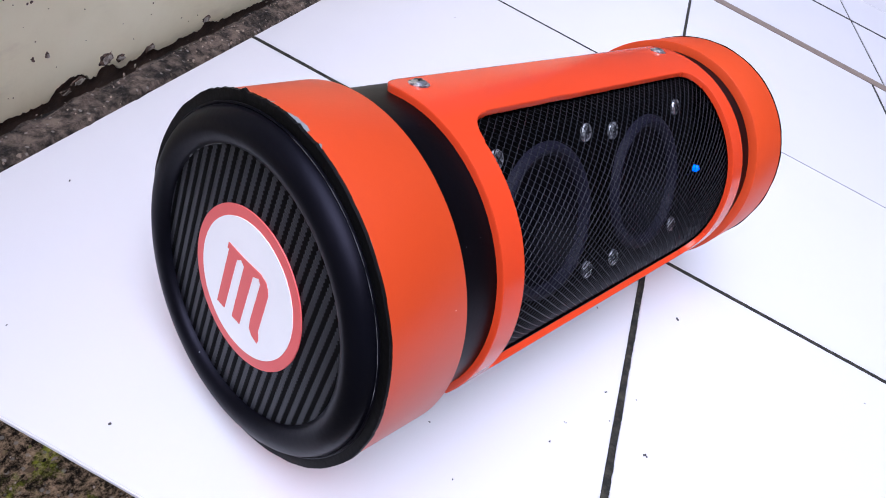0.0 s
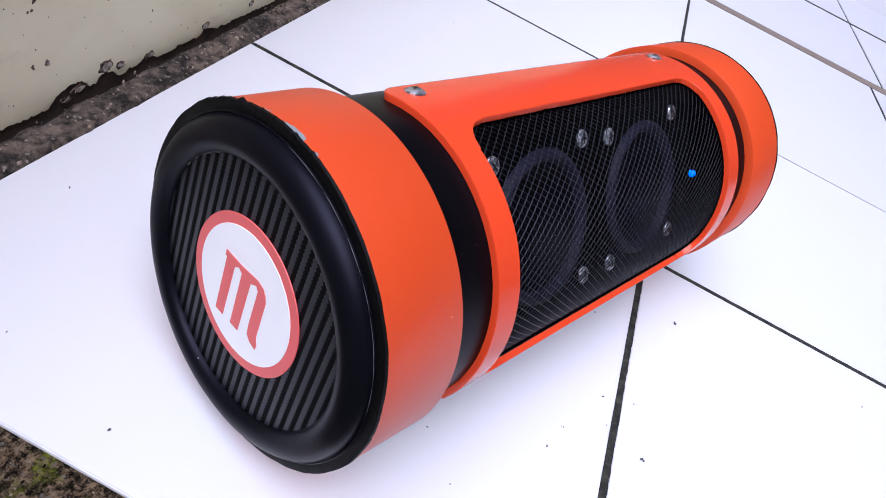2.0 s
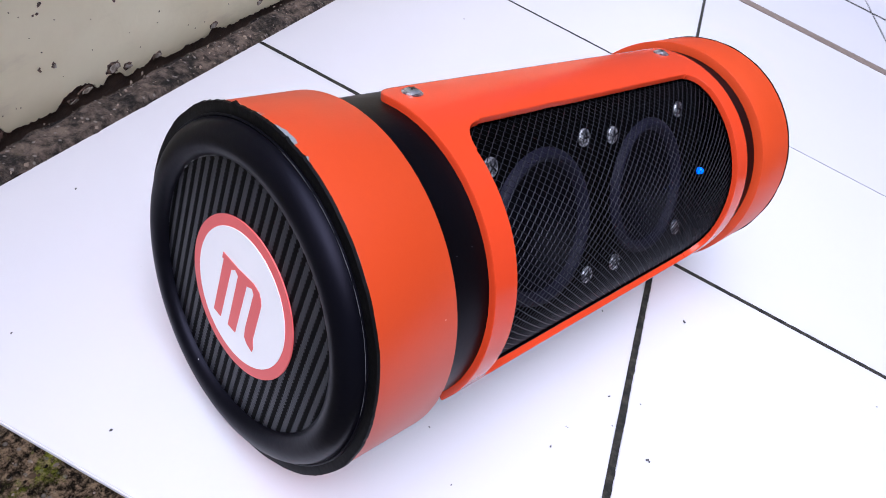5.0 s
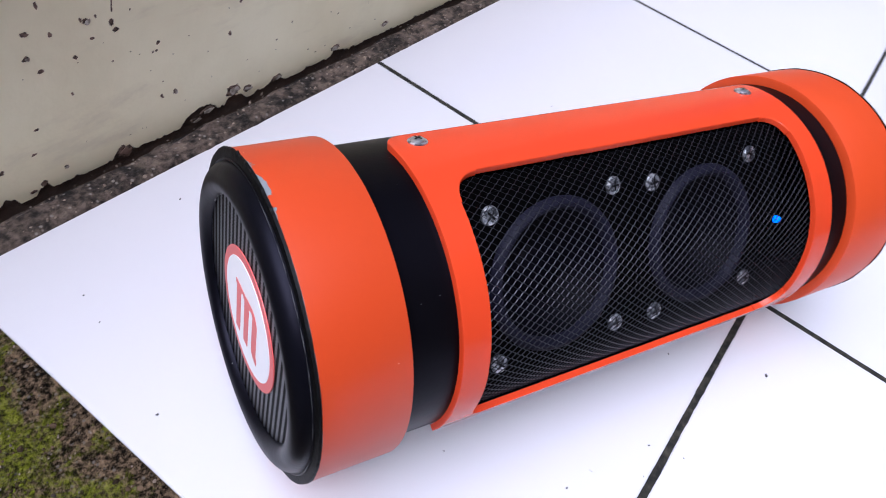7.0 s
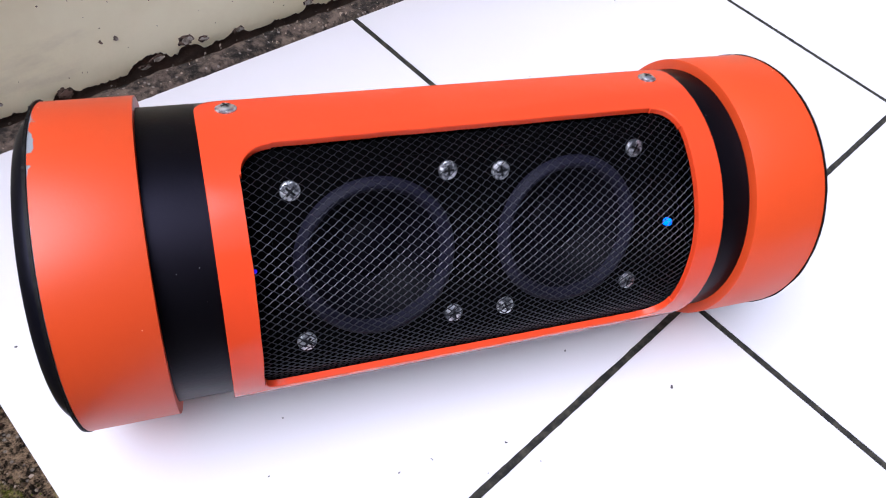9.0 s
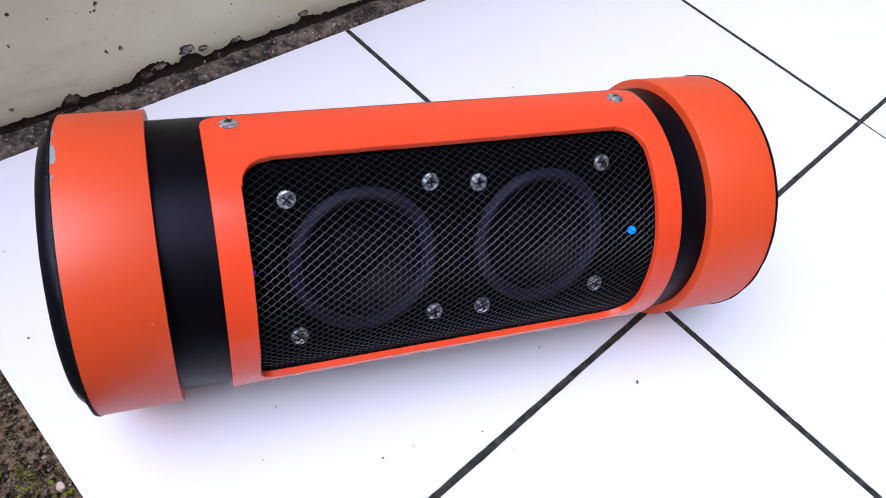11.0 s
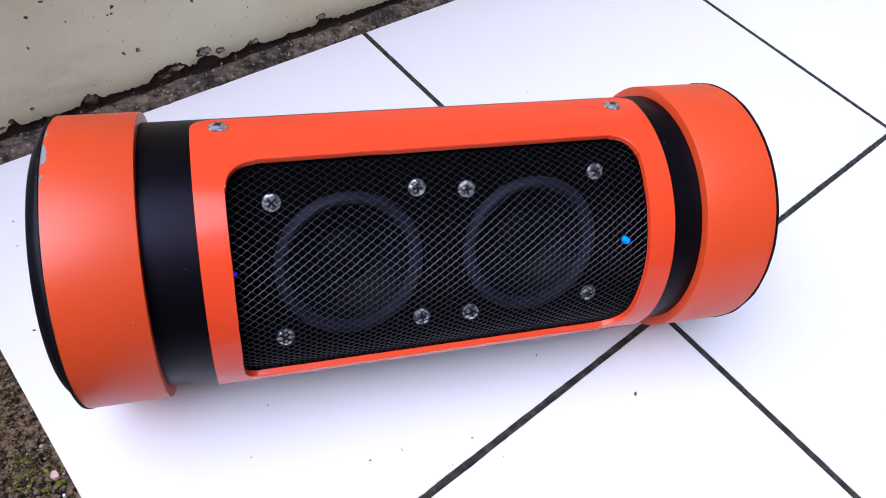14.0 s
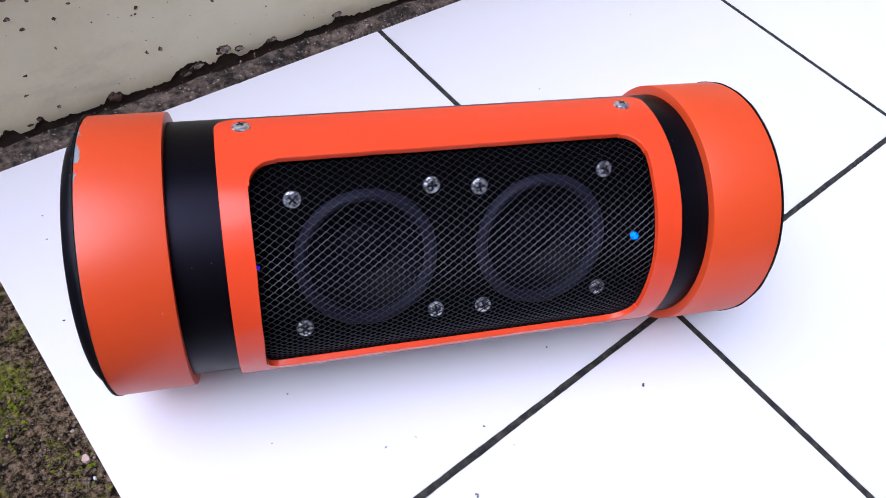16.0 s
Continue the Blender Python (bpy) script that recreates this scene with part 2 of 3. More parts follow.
green = k.ramp(k.noise(26, 7, 0.66, None, 0.6), 0.49, 0.60)
mossy = k.mix(k.ramp(k.noise(420, 7, 0.78), 0.38, 0.64), (0.010, 0.012, 0.002), (0.36, 0.40, 0.025))
k.color(k.mix(k.math("MULTIPLY", green, 0.72), soil, mossy))
k.bump(k.math("ADD", k.noise(130, 8, 0.7), k.math("MULTIPLY", k.noise(420, 5), 0.4)), 0.012, 1.0)
M_GROUND = k.m

k = Mat("moss", 0.95, spec=0.1)
k.color(k.mix(k.noise(320, 5, 0.7), (0.022, 0.028, 0.003), (0.27, 0.31, 0.02))).bump(k.noise(700, 4), 0.002, 0.9)
M_MOSS = k.m
k = Mat("pebble", 0.85)
k.color(k.mix(k.island(), (0.035, 0.024, 0.015), (0.42, 0.33, 0.25))).bump(k.noise(300, 4), 0.001, 0.6)
M_PEBBLE = k.m
k = Mat("soil_lump", 0.95, spec=0.1)
tone = k.mix(k.island(), (0.006, 0.004, 0.0025), (0.15, 0.10, 0.06))
k.color(k.mix(k.math("MULTIPLY", k.ramp(k.noise(30, 5, 0.65), 0.48, 0.60), 0.75), tone, k.mix(k.island(), (0.03, 0.034, 0.006), (0.20, 0.22, 0.03)))).bump(k.noise(700, 4), 0.001, 0.8)
M_SOIL = k.m
k = Mat("clay_shard", 0.85)
k.color(k.mix(k.noise(300, 4), (0.36, 0.22, 0.17), (0.60, 0.46, 0.40))).bump(k.noise(500, 3), 0.0006, 0.5)
M_SHARD = k.m
k = Mat("dirt_crumb", 0.9)
k.color(k.mix(k.noise(600, 3), (0.03, 0.028, 0.03), (0.14, 0.13, 0.13)))
M_CRUMB = k.m


# ---------------------------------------------------------------- mesh helpers
def finish(bm, smooth=True, angle=35):
    bmesh.ops.recalc_face_normals(bm, faces=bm.faces)
    if smooth:
        lim = radians(angle)
        for f in bm.faces:
            f.smooth = True
        for e in bm.edges:
            e.smooth = not (len(e.link_faces) == 2 and e.calc_face_angle(0) > lim)


def part(name, bm, material, parent=None, label="", smooth=True, angle=35):
    finish(bm, smooth, angle)
    me = bpy.data.meshes.new(name)
    bm.to_mesh(me)
    bm.free()
    me.materials.append(material)
    ob = new(name, me)
    ob.parent = parent
    if label:
        ob["label"] = label
    return ob


def box(bm, x0, x1, y0, y1, z0, z1, bevel=0.0, seg=2):
    vs = [bm.verts.new((x, y, z)) for x in (x0, x1) for y in (y0, y1) for z in (z0, z1)]
    fs = [bm.faces.new([vs[i] for i in q]) for q in ((0, 1, 3, 2), (4, 6, 7, 5), (0, 4, 5, 1), (2, 3, 7, 6), (0, 2, 6, 4), (1, 5, 7, 3))]
    if bevel:
        bmesh.ops.bevel(bm, geom=list({e for f in fs for e in f.edges}), offset=bevel, segments=seg, affect="EDGES")


def grid_faces(bm, rows, wrap_u=False, wrap_v=False):
    """Quads between rows of vertices."""
    nu, nv = len(rows), len(rows[0])
    for i in range(nu if wrap_u else nu - 1):
        for j in range(nv if wrap_v else nv - 1):
            a, b = rows[i], rows[(i + 1) % nu]
            bm.faces.new((a[j], a[(j + 1) % nv], b[(j + 1) % nv], b[j]))


# ---------------------------------------------------------------- setting
TILE_Z = 0.0
EDGE = -0.3040
SOIL = -0.0012
GAP = 0.0035


def tile_mesh(name, w, d):
    bm = bmesh.new()
    box(bm, 0, w, 0, d, -0.008, 0.0, 0.0005, 2)
    finish(bm)
    me = bpy.data.meshes.new(name)
    bm.to_mesh(me)
    bm.free()
    me.materials.append(M_TILE)
    return me


# ground: one sheet, fine beside the slab and coarse towards the horizon
bm = bmesh.new()
xs = [-400, -60, -12, -4, -2, -1.2] + [-1.2 + 0.0050 * i for i in range(1, 178) if -1.2 + 0.0050 * i < EDGE - 0.006] + [EDGE - 0.004, EDGE - 0.001, EDGE + 0.0019, EDGE + 0.0021, -0.25, 0.5, 1.3, 3, 8, 40, 400]
ys = [-400, -60, -10, -4, -1.5, -0.7] + [-0.7 + 0.006 * i for i in range(1, 170)] + [0.9, 3, 10, 60, 400]
rows = []
for gx in xs:
    row = []
    for gy in ys:
        near = 1.0 if -1.3 < gx < -0.2 and -0.8 < gy < 0.4 else 0.0
        p = Vector((gx, gy, 0))
        h = 0.0025 * noise.fractal(p * 14, 1.0, 2.0, 4) + 0.0022 * noise.noise(p * 60) + 0.0020 * noise.noise(p * 140) - 0.0015
        h *= min(1.0, 0.25 + max(0.0, EDGE - gx) * 30)
        low = -0.0004 + near * h
        if gx > EDGE - 0.007:
            low = -0.0007 + 0.0002 * noise.noise(p * 90)
        row.append(bm.verts.new((gx, gy, low - (0.05 if EDGE + 0.002 < gx < 2.2 and -1.3 < gy < 0.32 else 0.0))))
    rows.append(row)
grid_faces(bm, rows)
ground = part("ground", bm, M_GROUND)
ground.location.z = SOIL
tagged(ground, "dark damp soil with patches of green moss and grit", "ground", kind="structure")

# tiled slab: bed of dark grout with the tiles as pieces
X_EDGES = [EDGE, 0.0, 0.3, 0.772, 1.165, 1.465, 1.765, 2.065]
Y_EDGES = [0.2985, 0.0, -0.3, -0.6, -0.9, -1.2]
bm = bmesh.new()
box(bm, X_EDGES[0] + 0.002, X_EDGES[-1], Y_EDGES[-1], Y_EDGES[0], -0.06, -0.0008)
floor = part("floor", bm, M_GROUT)
tagged(floor, "white glazed floor tiles with dark dirty grout joints", "tiled floor", kind="structure")
bm = bmesh.new()
box(bm, 0.7560, 0.7880, Y_EDGES[-1], Y_EDGES[0], -0.004, 0.0005, 0.001)
part("joint_strip", bm, M_JOINT, floor, "brown cement joint")
bm = bmesh.new()
box(bm, 1.1585, 1.1715, Y_EDGES[-1], Y_EDGES[0], -0.004, 0.0003, 0.001)
part("joint_strip", bm, M_GROUT, floor, "dark open joint")

# mortar strip between the tiles and the wall
bm = bmesh.new()
rows = []
for i in range(620):
    gx = -0.9 + i * 0.005
    row = []
    for j in range(9):
        gy = 0.2982 + 0.0031 * j
        p = Vector((gx, gy, 0))
        edge = 0.0016 * noise.noise(p * 70) + 0.0012 * noise.noise(p * 190) if j == 0 else 0
        h = 0.0030 * noise.fractal(p * 45, 1.0, 2.0, 4) + 0.0015 * noise.noise(p * 210)
        row.append(bm.verts.new((gx, gy + edge, 0.0012 + h - (0.003 if j == 0 else 0) - (0.004 if j == 6 else 0) - (0.007 if j > 6 else 0))))
    rows.append(row)
grid_faces(bm, rows)
strip_ob = part("mortar_strip", bm, M_MORTAR)
tagged(strip_ob, "rough dirty mortar strip with grit along the wall foot", "mortar strip", kind="structure")

# wall: dark render core with a skin of paint that ends in a ragged, flaked edge above the floor
WALL_Y, WALL_TOP = 0.3200, 0.42
bm = bmesh.new()
box(bm, -2.5, 2.5, WALL_Y + 0.0014, WALL_Y + 0.15, -0.1, WALL_TOP)
wall = part("wall_north", bm, M_RENDER)
tagged(wall, "old beige painted wall with chipped paint and bare dark foot", "wall", kind="structure")


def paint_foot(gx):
    p = Vector((gx, 3.1, 0))
    h = 0.0019 + 0.0022 * noise.noise(p * 9) + 0.0026 * noise.noise(p * 31) + 0.0022 * noise.noise(p * 90) + 0.0018 * noise.noise(p * 260) + 0.0014 * round(2 * noise.noise(p * 420)) / 2
    for mid, high, half in ((-0.142, 0.0065, 0.017), (-0.117, 0.0050, 0.013), (-0.196, 0.0070, 0.008), (-0.243, 0.0050, 0.005), (-0.081, 0.0045, 0.009), (-0.262, 0.0060, 0.006), (-0.02, 0.0050, 0.012)):
        h += high * min(1.0, 1.6 * max(0.0, 1 - abs(gx - mid) / half))
    return max(0.0015, h)


bm = bmesh.new()
front, back = [], []
cols = [-2.5, -1.5] + [-0.95 + i * 0.0010 for i in range(2200)] + [1.6, 2.5]
for gx in cols:
    h = paint_foot(gx)
    fr = [h + 0.0003, h + 0.004, 0.04, 0.12, 0.3, WALL_TOP]
    front.append([bm.verts.new((gx, WALL_Y + (0.0001 if j == 0 else 0.0), zz)) for j, zz in enumerate(fr)])
    back.append(bm.verts.new((gx, WALL_Y + 0.0014, h)))
grid_faces(bm, front)
for i in range(len(cols) - 1):
    bm.faces.new((back[i], back[i + 1], front[i + 1][0], front[i][0]))
part("paint_layer", bm, M_WALL, wall, "stained beige paint with a flaked lower edge", smooth=False)

# plain unseen walls, added to close the yard and block low sky light
for name, dims in (("wall_south", (-3.2, 3.4, -1.4, -1.25, -0.1, 1.9)), ("wall_east", (2.07, 2.22, -1.25, 0.32, -0.1, 2.8)), ("wall_west", (-1.85, -1.7, -1.25, 0.32, -0.1, 1.0))):
    bm = bmesh.new()
    box(bm, *dims)
    w = part(name, bm, M_UNSEEN_WALL)
    tagged(w, "plain dark grey wall, unseen, added to block low light", "wall", kind="structure")

# small flaked spots, thin and irregular
rnd = random.Random(5)


def flake(cx, cz, wide, high, seed, lift=0.0002):
    """An angular chip: a few corners on a leaning oval, with short broken edges between them."""
    r = random.Random(seed)
    bm = bmesh.new()
    n = 4 + r.randrange(4)
    turn, lean = r.random() * 6.283, 0.5 * (r.random() - 0.5)
    angs = sorted(turn + 6.283 * (i + 0.55 * r.random()) / n for i in range(n))
    rough = []
    for a in angs:
        q = 0.75 + 0.45 * r.random()
        u, v = q * wide * math.cos(a), q * high * math.sin(a)
        rough.append((cx + u + lean * v, cz + v + lean * u * 0.3))
    ring = []
    k = 1 if max(wide, high) < 0.0012 else 5
    for i, (u, v) in enumerate(rough):
        u2, v2 = rough[(i + 1) % n]
        for j in range(k):
            f = j / k
            jag = 0.0 if j == 0 else 0.16 * min(wide, high)
            ring.append((u + (u2 - u) * f + jag * (r.random() - 0.5) * 2, v + (v2 - v) * f + jag * (r.random() - 0.5) * 2))
    n = len(ring)
    top = [bm.verts.new((u, WALL_Y - lift, v)) for u, v in ring]
    low = [bm.verts.new((cx + (u - cx) * 1.04, WALL_Y + 0.0004, cz + (v - cz) * 1.04)) for u, v in ring]
    bm.faces.new(top)
    for i in range(n):
        bm.faces.new((top[i], top[(i + 1) % n], low[(i + 1) % n], low[i]))
    return bm


for i in range(210):
    cx = -0.62 + 0.68 * rnd.random() ** 0.8
    cz = 0.012 + 0.20 * rnd.random()
    size = 0.0003 + 0.0011 * rnd.random() ** 5
    part("paint_flake", flake(cx, cz, size * (0.6 + 0.8 * rnd.random()), size * (0.7 + 0.9 * rnd.random()), i), M_CHIP, wall, smooth=False)
# the larger chips: dark ones, then bare pale plaster with a dark painted shadow rim
DARK = ((-0.2381, 0.0911, 0.0022, 0.0016), (-0.2268, 0.0873, 0.0010, 0.0013), (-0.2339, 0.0709, 0.0015, 0.0012), (-0.2166, 0.0719, 0.0012, 0.0014),
        (-0.1960, 0.0836, 0.0016, 0.0024), (-0.1940, 0.0793, 0.0016, 0.0014), (-0.1950, 0.0950, 0.0005, 0.0070), (-0.2068, 0.0788, 0.0012, 0.0009),
        (-0.1698, 0.0301, 0.0013, 0.0014), (-0.2411, 0.0412, 0.0015, 0.0008), (-0.2207, 0.0533, 0.0007, 0.0011), (-0.2431, 0.0085, 0.0020, 0.0018),
        (-0.2490, 0.0055, 0.0018, 0.0010), (-0.2615, 0.0249, 0.0014, 0.0020), (-0.2450, 0.0276, 0.0016, 0.0008), (-0.2309, 0.1028, 0.0008, 0.0028))
for i, (cx, cz, wide, high) in enumerate(DARK):
    part("paint_flake", flake(cx, cz, wide, high, 900 + i), M_CHIP, wall, smooth=False)
PALE = ((-0.1180, 0.0125, 0.0060, 0.0040), (-0.1065, 0.0092, 0.0045, 0.0026), (-0.1379, 0.0062, 0.0050, 0.0024), (-0.1470, 0.0030, 0.0040, 0.0018),
        (-0.1611, 0.0295, 0.0016, 0.0020), (-0.2088, 0.0883, 0.0018, 0.0020), (-0.2395, 0.0796, 0.0018, 0.0012), (-0.0806, 0.0068, 0.0050, 0.0022),
        (-0.2303, 0.0122, 0.0014, 0.0012), (-0.1960, 0.0050, 0.0050, 0.0042), (-0.0250, 0.0090, 0.0050, 0.0028), (0.0300, 0.0100, 0.0040, 0.0022))
for i, (cx, cz, wide, high) in enumerate(PALE):
    # dark flake under the offset plaster paints the broken edge's shadow line
    part("paint_flake", flake(cx, cz, wide, high, 700 + i), M_CHIP, wall, smooth=False)
    part("bare_plaster", flake(cx + 0.0006, cz - 0.0005, wide * 0.72, high * 0.66, 800 + i, 0.0005), M_BROWN if abs(cx + 0.196) < 0.001 else M_PLASTER, wall, smooth=False)

# moss tufts and grit on the ground
def scatter(name, mats, material):
    """Many small lumps in one mesh, each at one of the poses."""
    bm = bmesh.new()
    bmesh.ops.create_icosphere(bm, subdivisions=1, radius=1.0)
    base = np.array([v.co for v in bm.verts])
    tri = np.array([[v.index for v in f.verts] for f in bm.faces])
    bm.free()
    lumps, faces = [], []
    for i, m in enumerate(mats):
        m = np.array(m)
        bent = base * (1 + 0.25 * np.sin(base[:, [1, 2, 0]] * 5 + i))
        lumps.append(bent @ m[:3, :3].T + m[:3, 3])
        faces.append(tri + len(base) * i)
    me = bpy.data.meshes.new(name)
    me.from_pydata(np.concatenate(lumps).tolist(), [], np.concatenate(faces).tolist())
    me.materials.append(material)
    return new(name, me)


rnd = random.Random(11)


def lump(px, py, pz, s, flat=0.6):
    return pose(px, py, pz, rnd.random() * 180, rnd.random() * 180, 0) @ Matrix.Diagonal((s, s * (0.6 + 0.5 * rnd.random()), s * flat, 1))


mats = []
for _ in range(64):
    cx, cy, r = EDGE - 0.012 - 0.34 * rnd.random() ** 1.3, -0.35 + 0.66 * rnd.random(), 0.006 + 0.020 * rnd.random()
    for _ in range(int(7000 * r)):
        a, q = rnd.random() * 6.283, r * rnd.random() ** 0.6
        px, py = cx + q * math.cos(a), cy + q * math.sin(a)
        if px < EDGE - 0.001:
            mats.append(lump(px, py, SOIL - 0.0025 + 0.003 * rnd.random(), 0.0004 + 0.0009 * rnd.random() ** 1.5))
tagged(scatter("moss", mats, M_MOSS), "small bright green moss tufts on damp soil", "moss", kind="stuff")
mats = [lump(EDGE - 0.001 - 0.40 * rnd.random() ** 1.3, -0.4 + 0.7 * rnd.random(), SOIL - 0.0018 + 0.002 * rnd.random(), 0.0004 + 0.0010 * rnd.random() ** 4) for _ in range(3800)]
mats += [lump(-0.6 + 1.7 * rnd.random(), 0.299 + 0.019 * rnd.random(), 0.001 + 0.001 * rnd.random(), 0.0004 + 0.0010 * rnd.random() ** 3) for _ in range(1000)]
tagged(scatter("grit", mats, M_PEBBLE), "loose pale grit and crumbs of mortar", "grit", kind="stuff")

mats = [lump(EDGE - 0.002 - 0.42 * rnd.random() ** 1.2, -0.4 + 0.7 * rnd.random(), SOIL - 0.0024 + 0.002 * rnd.random(), 0.0005 + 0.0013 * rnd.random() ** 2.5, 0.75) for _ in range(9500)]
tagged(scatter("soil_lumps", mats, M_SOIL), "damp brown lumps of soil with gaps between them", "soil", kind="stuff")

# a broken shard and a white chip on the soil
for cx, cy, size, mat, lab, name in ((-0.3085, 0.1080, 0.0040, M_SHARD, "small broken pinkish clay shard lying on damp soil", "clay_shard"),
                                     (-0.3092, 0.0970, 0.0014, M_WHITE, "tiny white chip lying on damp soil", "white_chip")):
    bm = bmesh.new()
    rr = random.Random(4)
    ring = [(size * (0.5 + 0.6 * rr.random()) * math.cos(i * 1.047) * 0.6, size * (0.5 + 0.6 * rr.random()) * math.sin(i * 1.047)) for i in range(6)]
    low = [bm.verts.new((u, v, -0.003)) for u, v in ring]
    top = [bm.verts.new((u * 0.85, v * 0.85, 0.0008 + 0.0008 * rr.random())) for u, v in ring]
    bm.faces.new(top)
    bm.faces.new(low)
    grid_faces(bm, [low, top], wrap_v=True)
    ob = part(name, bm, mat, smooth=False)
    ob.location = (cx, cy, SOIL)
    tagged(ob, lab, "fragment")

# ---------------------------------------------------------------- the speaker
TH, OFF, ZC = -25.93, 0.0278, 0.0675
RC, RP, RQ = 0.0624, 0.0578, 0.0607
speaker = new("portable_speaker")
nx, ny = -math.sin(radians(TH)), math.cos(radians(TH))
speaker.matrix_world = pose(nx * OFF, ny * OFF, 0.0012, 0, -0.34, TH)
tagged(speaker, "orange and black tube speaker of painted pipe with wire grille", "speaker")


def cyl(s, r, deg):
    """A point on the tube: along its axis, radius, degrees above the level on the grille side."""
    a = radians(deg)
    return (s, -r * math.cos(a), ZC + r * math.sin(a))


def lathe(bm, prof, seg=160, closed=True, a0=0.0, a1=360.0, jitter=None):
    full = abs(a1 - a0) > 359.9
    n = seg if full else seg + 1
    rows = []
    for i in range(n):
        deg = a0 + (a1 - a0) * i / seg
        rows.append([bm.verts.new(cyl(s, r + (jitter(j, deg) if jitter else 0), deg)) for j, (s, r) in enumerate(prof)])
    grid_faces(bm, rows, wrap_u=full, wrap_v=closed)
    if not full and closed:
        bm.faces.new(rows[0])
        bm.faces.new(rows[-1])
    return rows


# pipe: two full ends and a middle open on the grille side
bm = bmesh.new()
W0, W1 = -0.2445, -0.0545
lathe(bm, [(-0.301, RP), (W0, RP), (W0, RP - 0.0040), (-0.301, RP - 0.0040)])
lathe(bm, [(W1, RP), (0.001, RP), (0.001, RP - 0.0040), (W1, RP - 0.0040)])
lathe(bm, [(W0, RP), (W1, RP), (W1, RP - 0.0040), (W0, RP - 0.0040)], 110, a0=92, a1=337)
part("pipe_body", bm, M_PIPE, speaker, "satin black painted pipe")

# end caps
for a, b, lab in ((CAP_OUT, CAP_IN, "orange painted ring with chipped grey edge"), (CAP2_OUT, CAP2_IN, "orange painted ring")):
    sg = 1 if b > a else -1
    bm = bmesh.new()
    e = 0.0003
    lathe(bm, [(a, RC - e), (a + sg * e, RC), (b - sg * e, RC), (b - sg * e * 0.3, RC - e * 0.3), (b, RC - e), (b, RP + 0.0001), (a, RP + 0.0001)], 200)
    part("end_cap", bm, M_CAP, speaker, lab, angle=28)


# grille frame: a curved plate with rounded corners and a rounded window
def rounded(s0, s1, p0, p1, radii, n=26, m=10, notch=0.0):
    """Outline in axis and degrees, from the top left, through top right and bottom right to bottom left."""
    k = RQ * math.pi / 180
    corners = ((s0, p1, radii[0], 180), (s1, p1, radii[1], 90), (s1, p0, radii[2], 0), (s0, p0, radii[3], 270))
    pts = []
    arcs = []
    for s, p, r, start in corners:
        cs = s + r * (1 if s == s0 else -1)
        cp = p * k + r * (1 if p == p0 else -1)
        k1 = notch * (1 if s == s0 else -1)
        k2 = notch * (1 if p == p0 else -1)
        arcs.append([(cs + k1 + r * math.cos(radians(start - 90 * i / m)), cp + k2 + r * math.sin(radians(start - 90 * i / m))) for i in range(m + 1)])
    for i, arc in enumerate(arcs):
        pts += arc
        a, b = list(arc[-1]), list(arcs[(i + 1) % 4][0])
        for e in (a, b):
            e[0] += -notch if i == 3 else notch if i == 1 else 0.0
            e[1] += notch if i == 0 else -notch if i == 2 else 0.0
        pts += [(a[0] + (b[0] - a[0]) * j / n, a[1] + (b[1] - a[1]) * j / n) for j in range(0, n + 1)]
    return [(s, q / k) for s, q in pts]


WIN = (-0.2383, -0.0610, -14.5, 86.2)
PLT = (-0.2498, -0.0486, -26.0, 115.0)


def uneven(pts, seed, amp):
    return [(s + amp * noise.noise(Vector((s * 90, p * 0.09, seed))), p + amp * 900 * noise.noise(Vector((s * 90, p * 0.09, seed + 5)))) for s, p in pts]


outer = rounded(*PLT, (0.0085, 0.006, 0.004, 0.002))
inner = uneven(rounded(*WIN, (0.0115, 0.0098, 0.0115, 0.0045), notch=0.0006), 2, 0.0003)
bm = bmesh.new()
EDGES = ((0.0, 0.0007), (0.006, 0.0002), (0.016, 0.0), (0.05, 0), (0.2, 0), (0.35, 0), (0.5, 0), (0.65, 0), (0.8, 0), (0.965, 0), (0.988, 0.0), (0.996, 0.0002), (1.0, 0.0006))
K = len(EDGES) - 1
top, under = [], []
for f, lip in EDGES:
    top.append([bm.verts.new(cyl(o[0] + (q[0] - o[0]) * f, RQ - lip, o[1] + (q[1] - o[1]) * f)) for o, q in zip(outer, inner)])
    under.append([bm.verts.new(cyl(o[0] + (q[0] - o[0]) * f, RP + 0.0002, o[1] + (q[1] - o[1]) * f)) for o, q in zip(outer, inner)])
grid_faces(bm, top, wrap_v=True)
grid_faces(bm, under, wrap_v=True)
grid_faces(bm, [top[0], under[0]], wrap_v=True)
grid_faces(bm, [top[K], under[K]], wrap_v=True)
part("grille_frame", bm, M_PLATE, speaker, "curved glossy orange frame with rounded window", angle=40)

# wire grille: expanded metal, wavy strands that meet in short bonds round each diamond
bm = bmesh.new()
RM = RP - 0.0014
DS, DA = 0.0046, 0.0033
S0, S1, A0, A1 = -0.2440, -0.0550, -21.0, 91.5
kk = RM * math.pi / 180
STEPS = 10


def zigzag(f):
    """A flat-topped zigzag of period 1 between -1 and 1."""
    f = f % 1.0
    f = f if f < 0.5 else 1.0 - f
    return max(-1.0, min(1.0, (f - 0.25) / 0.19))


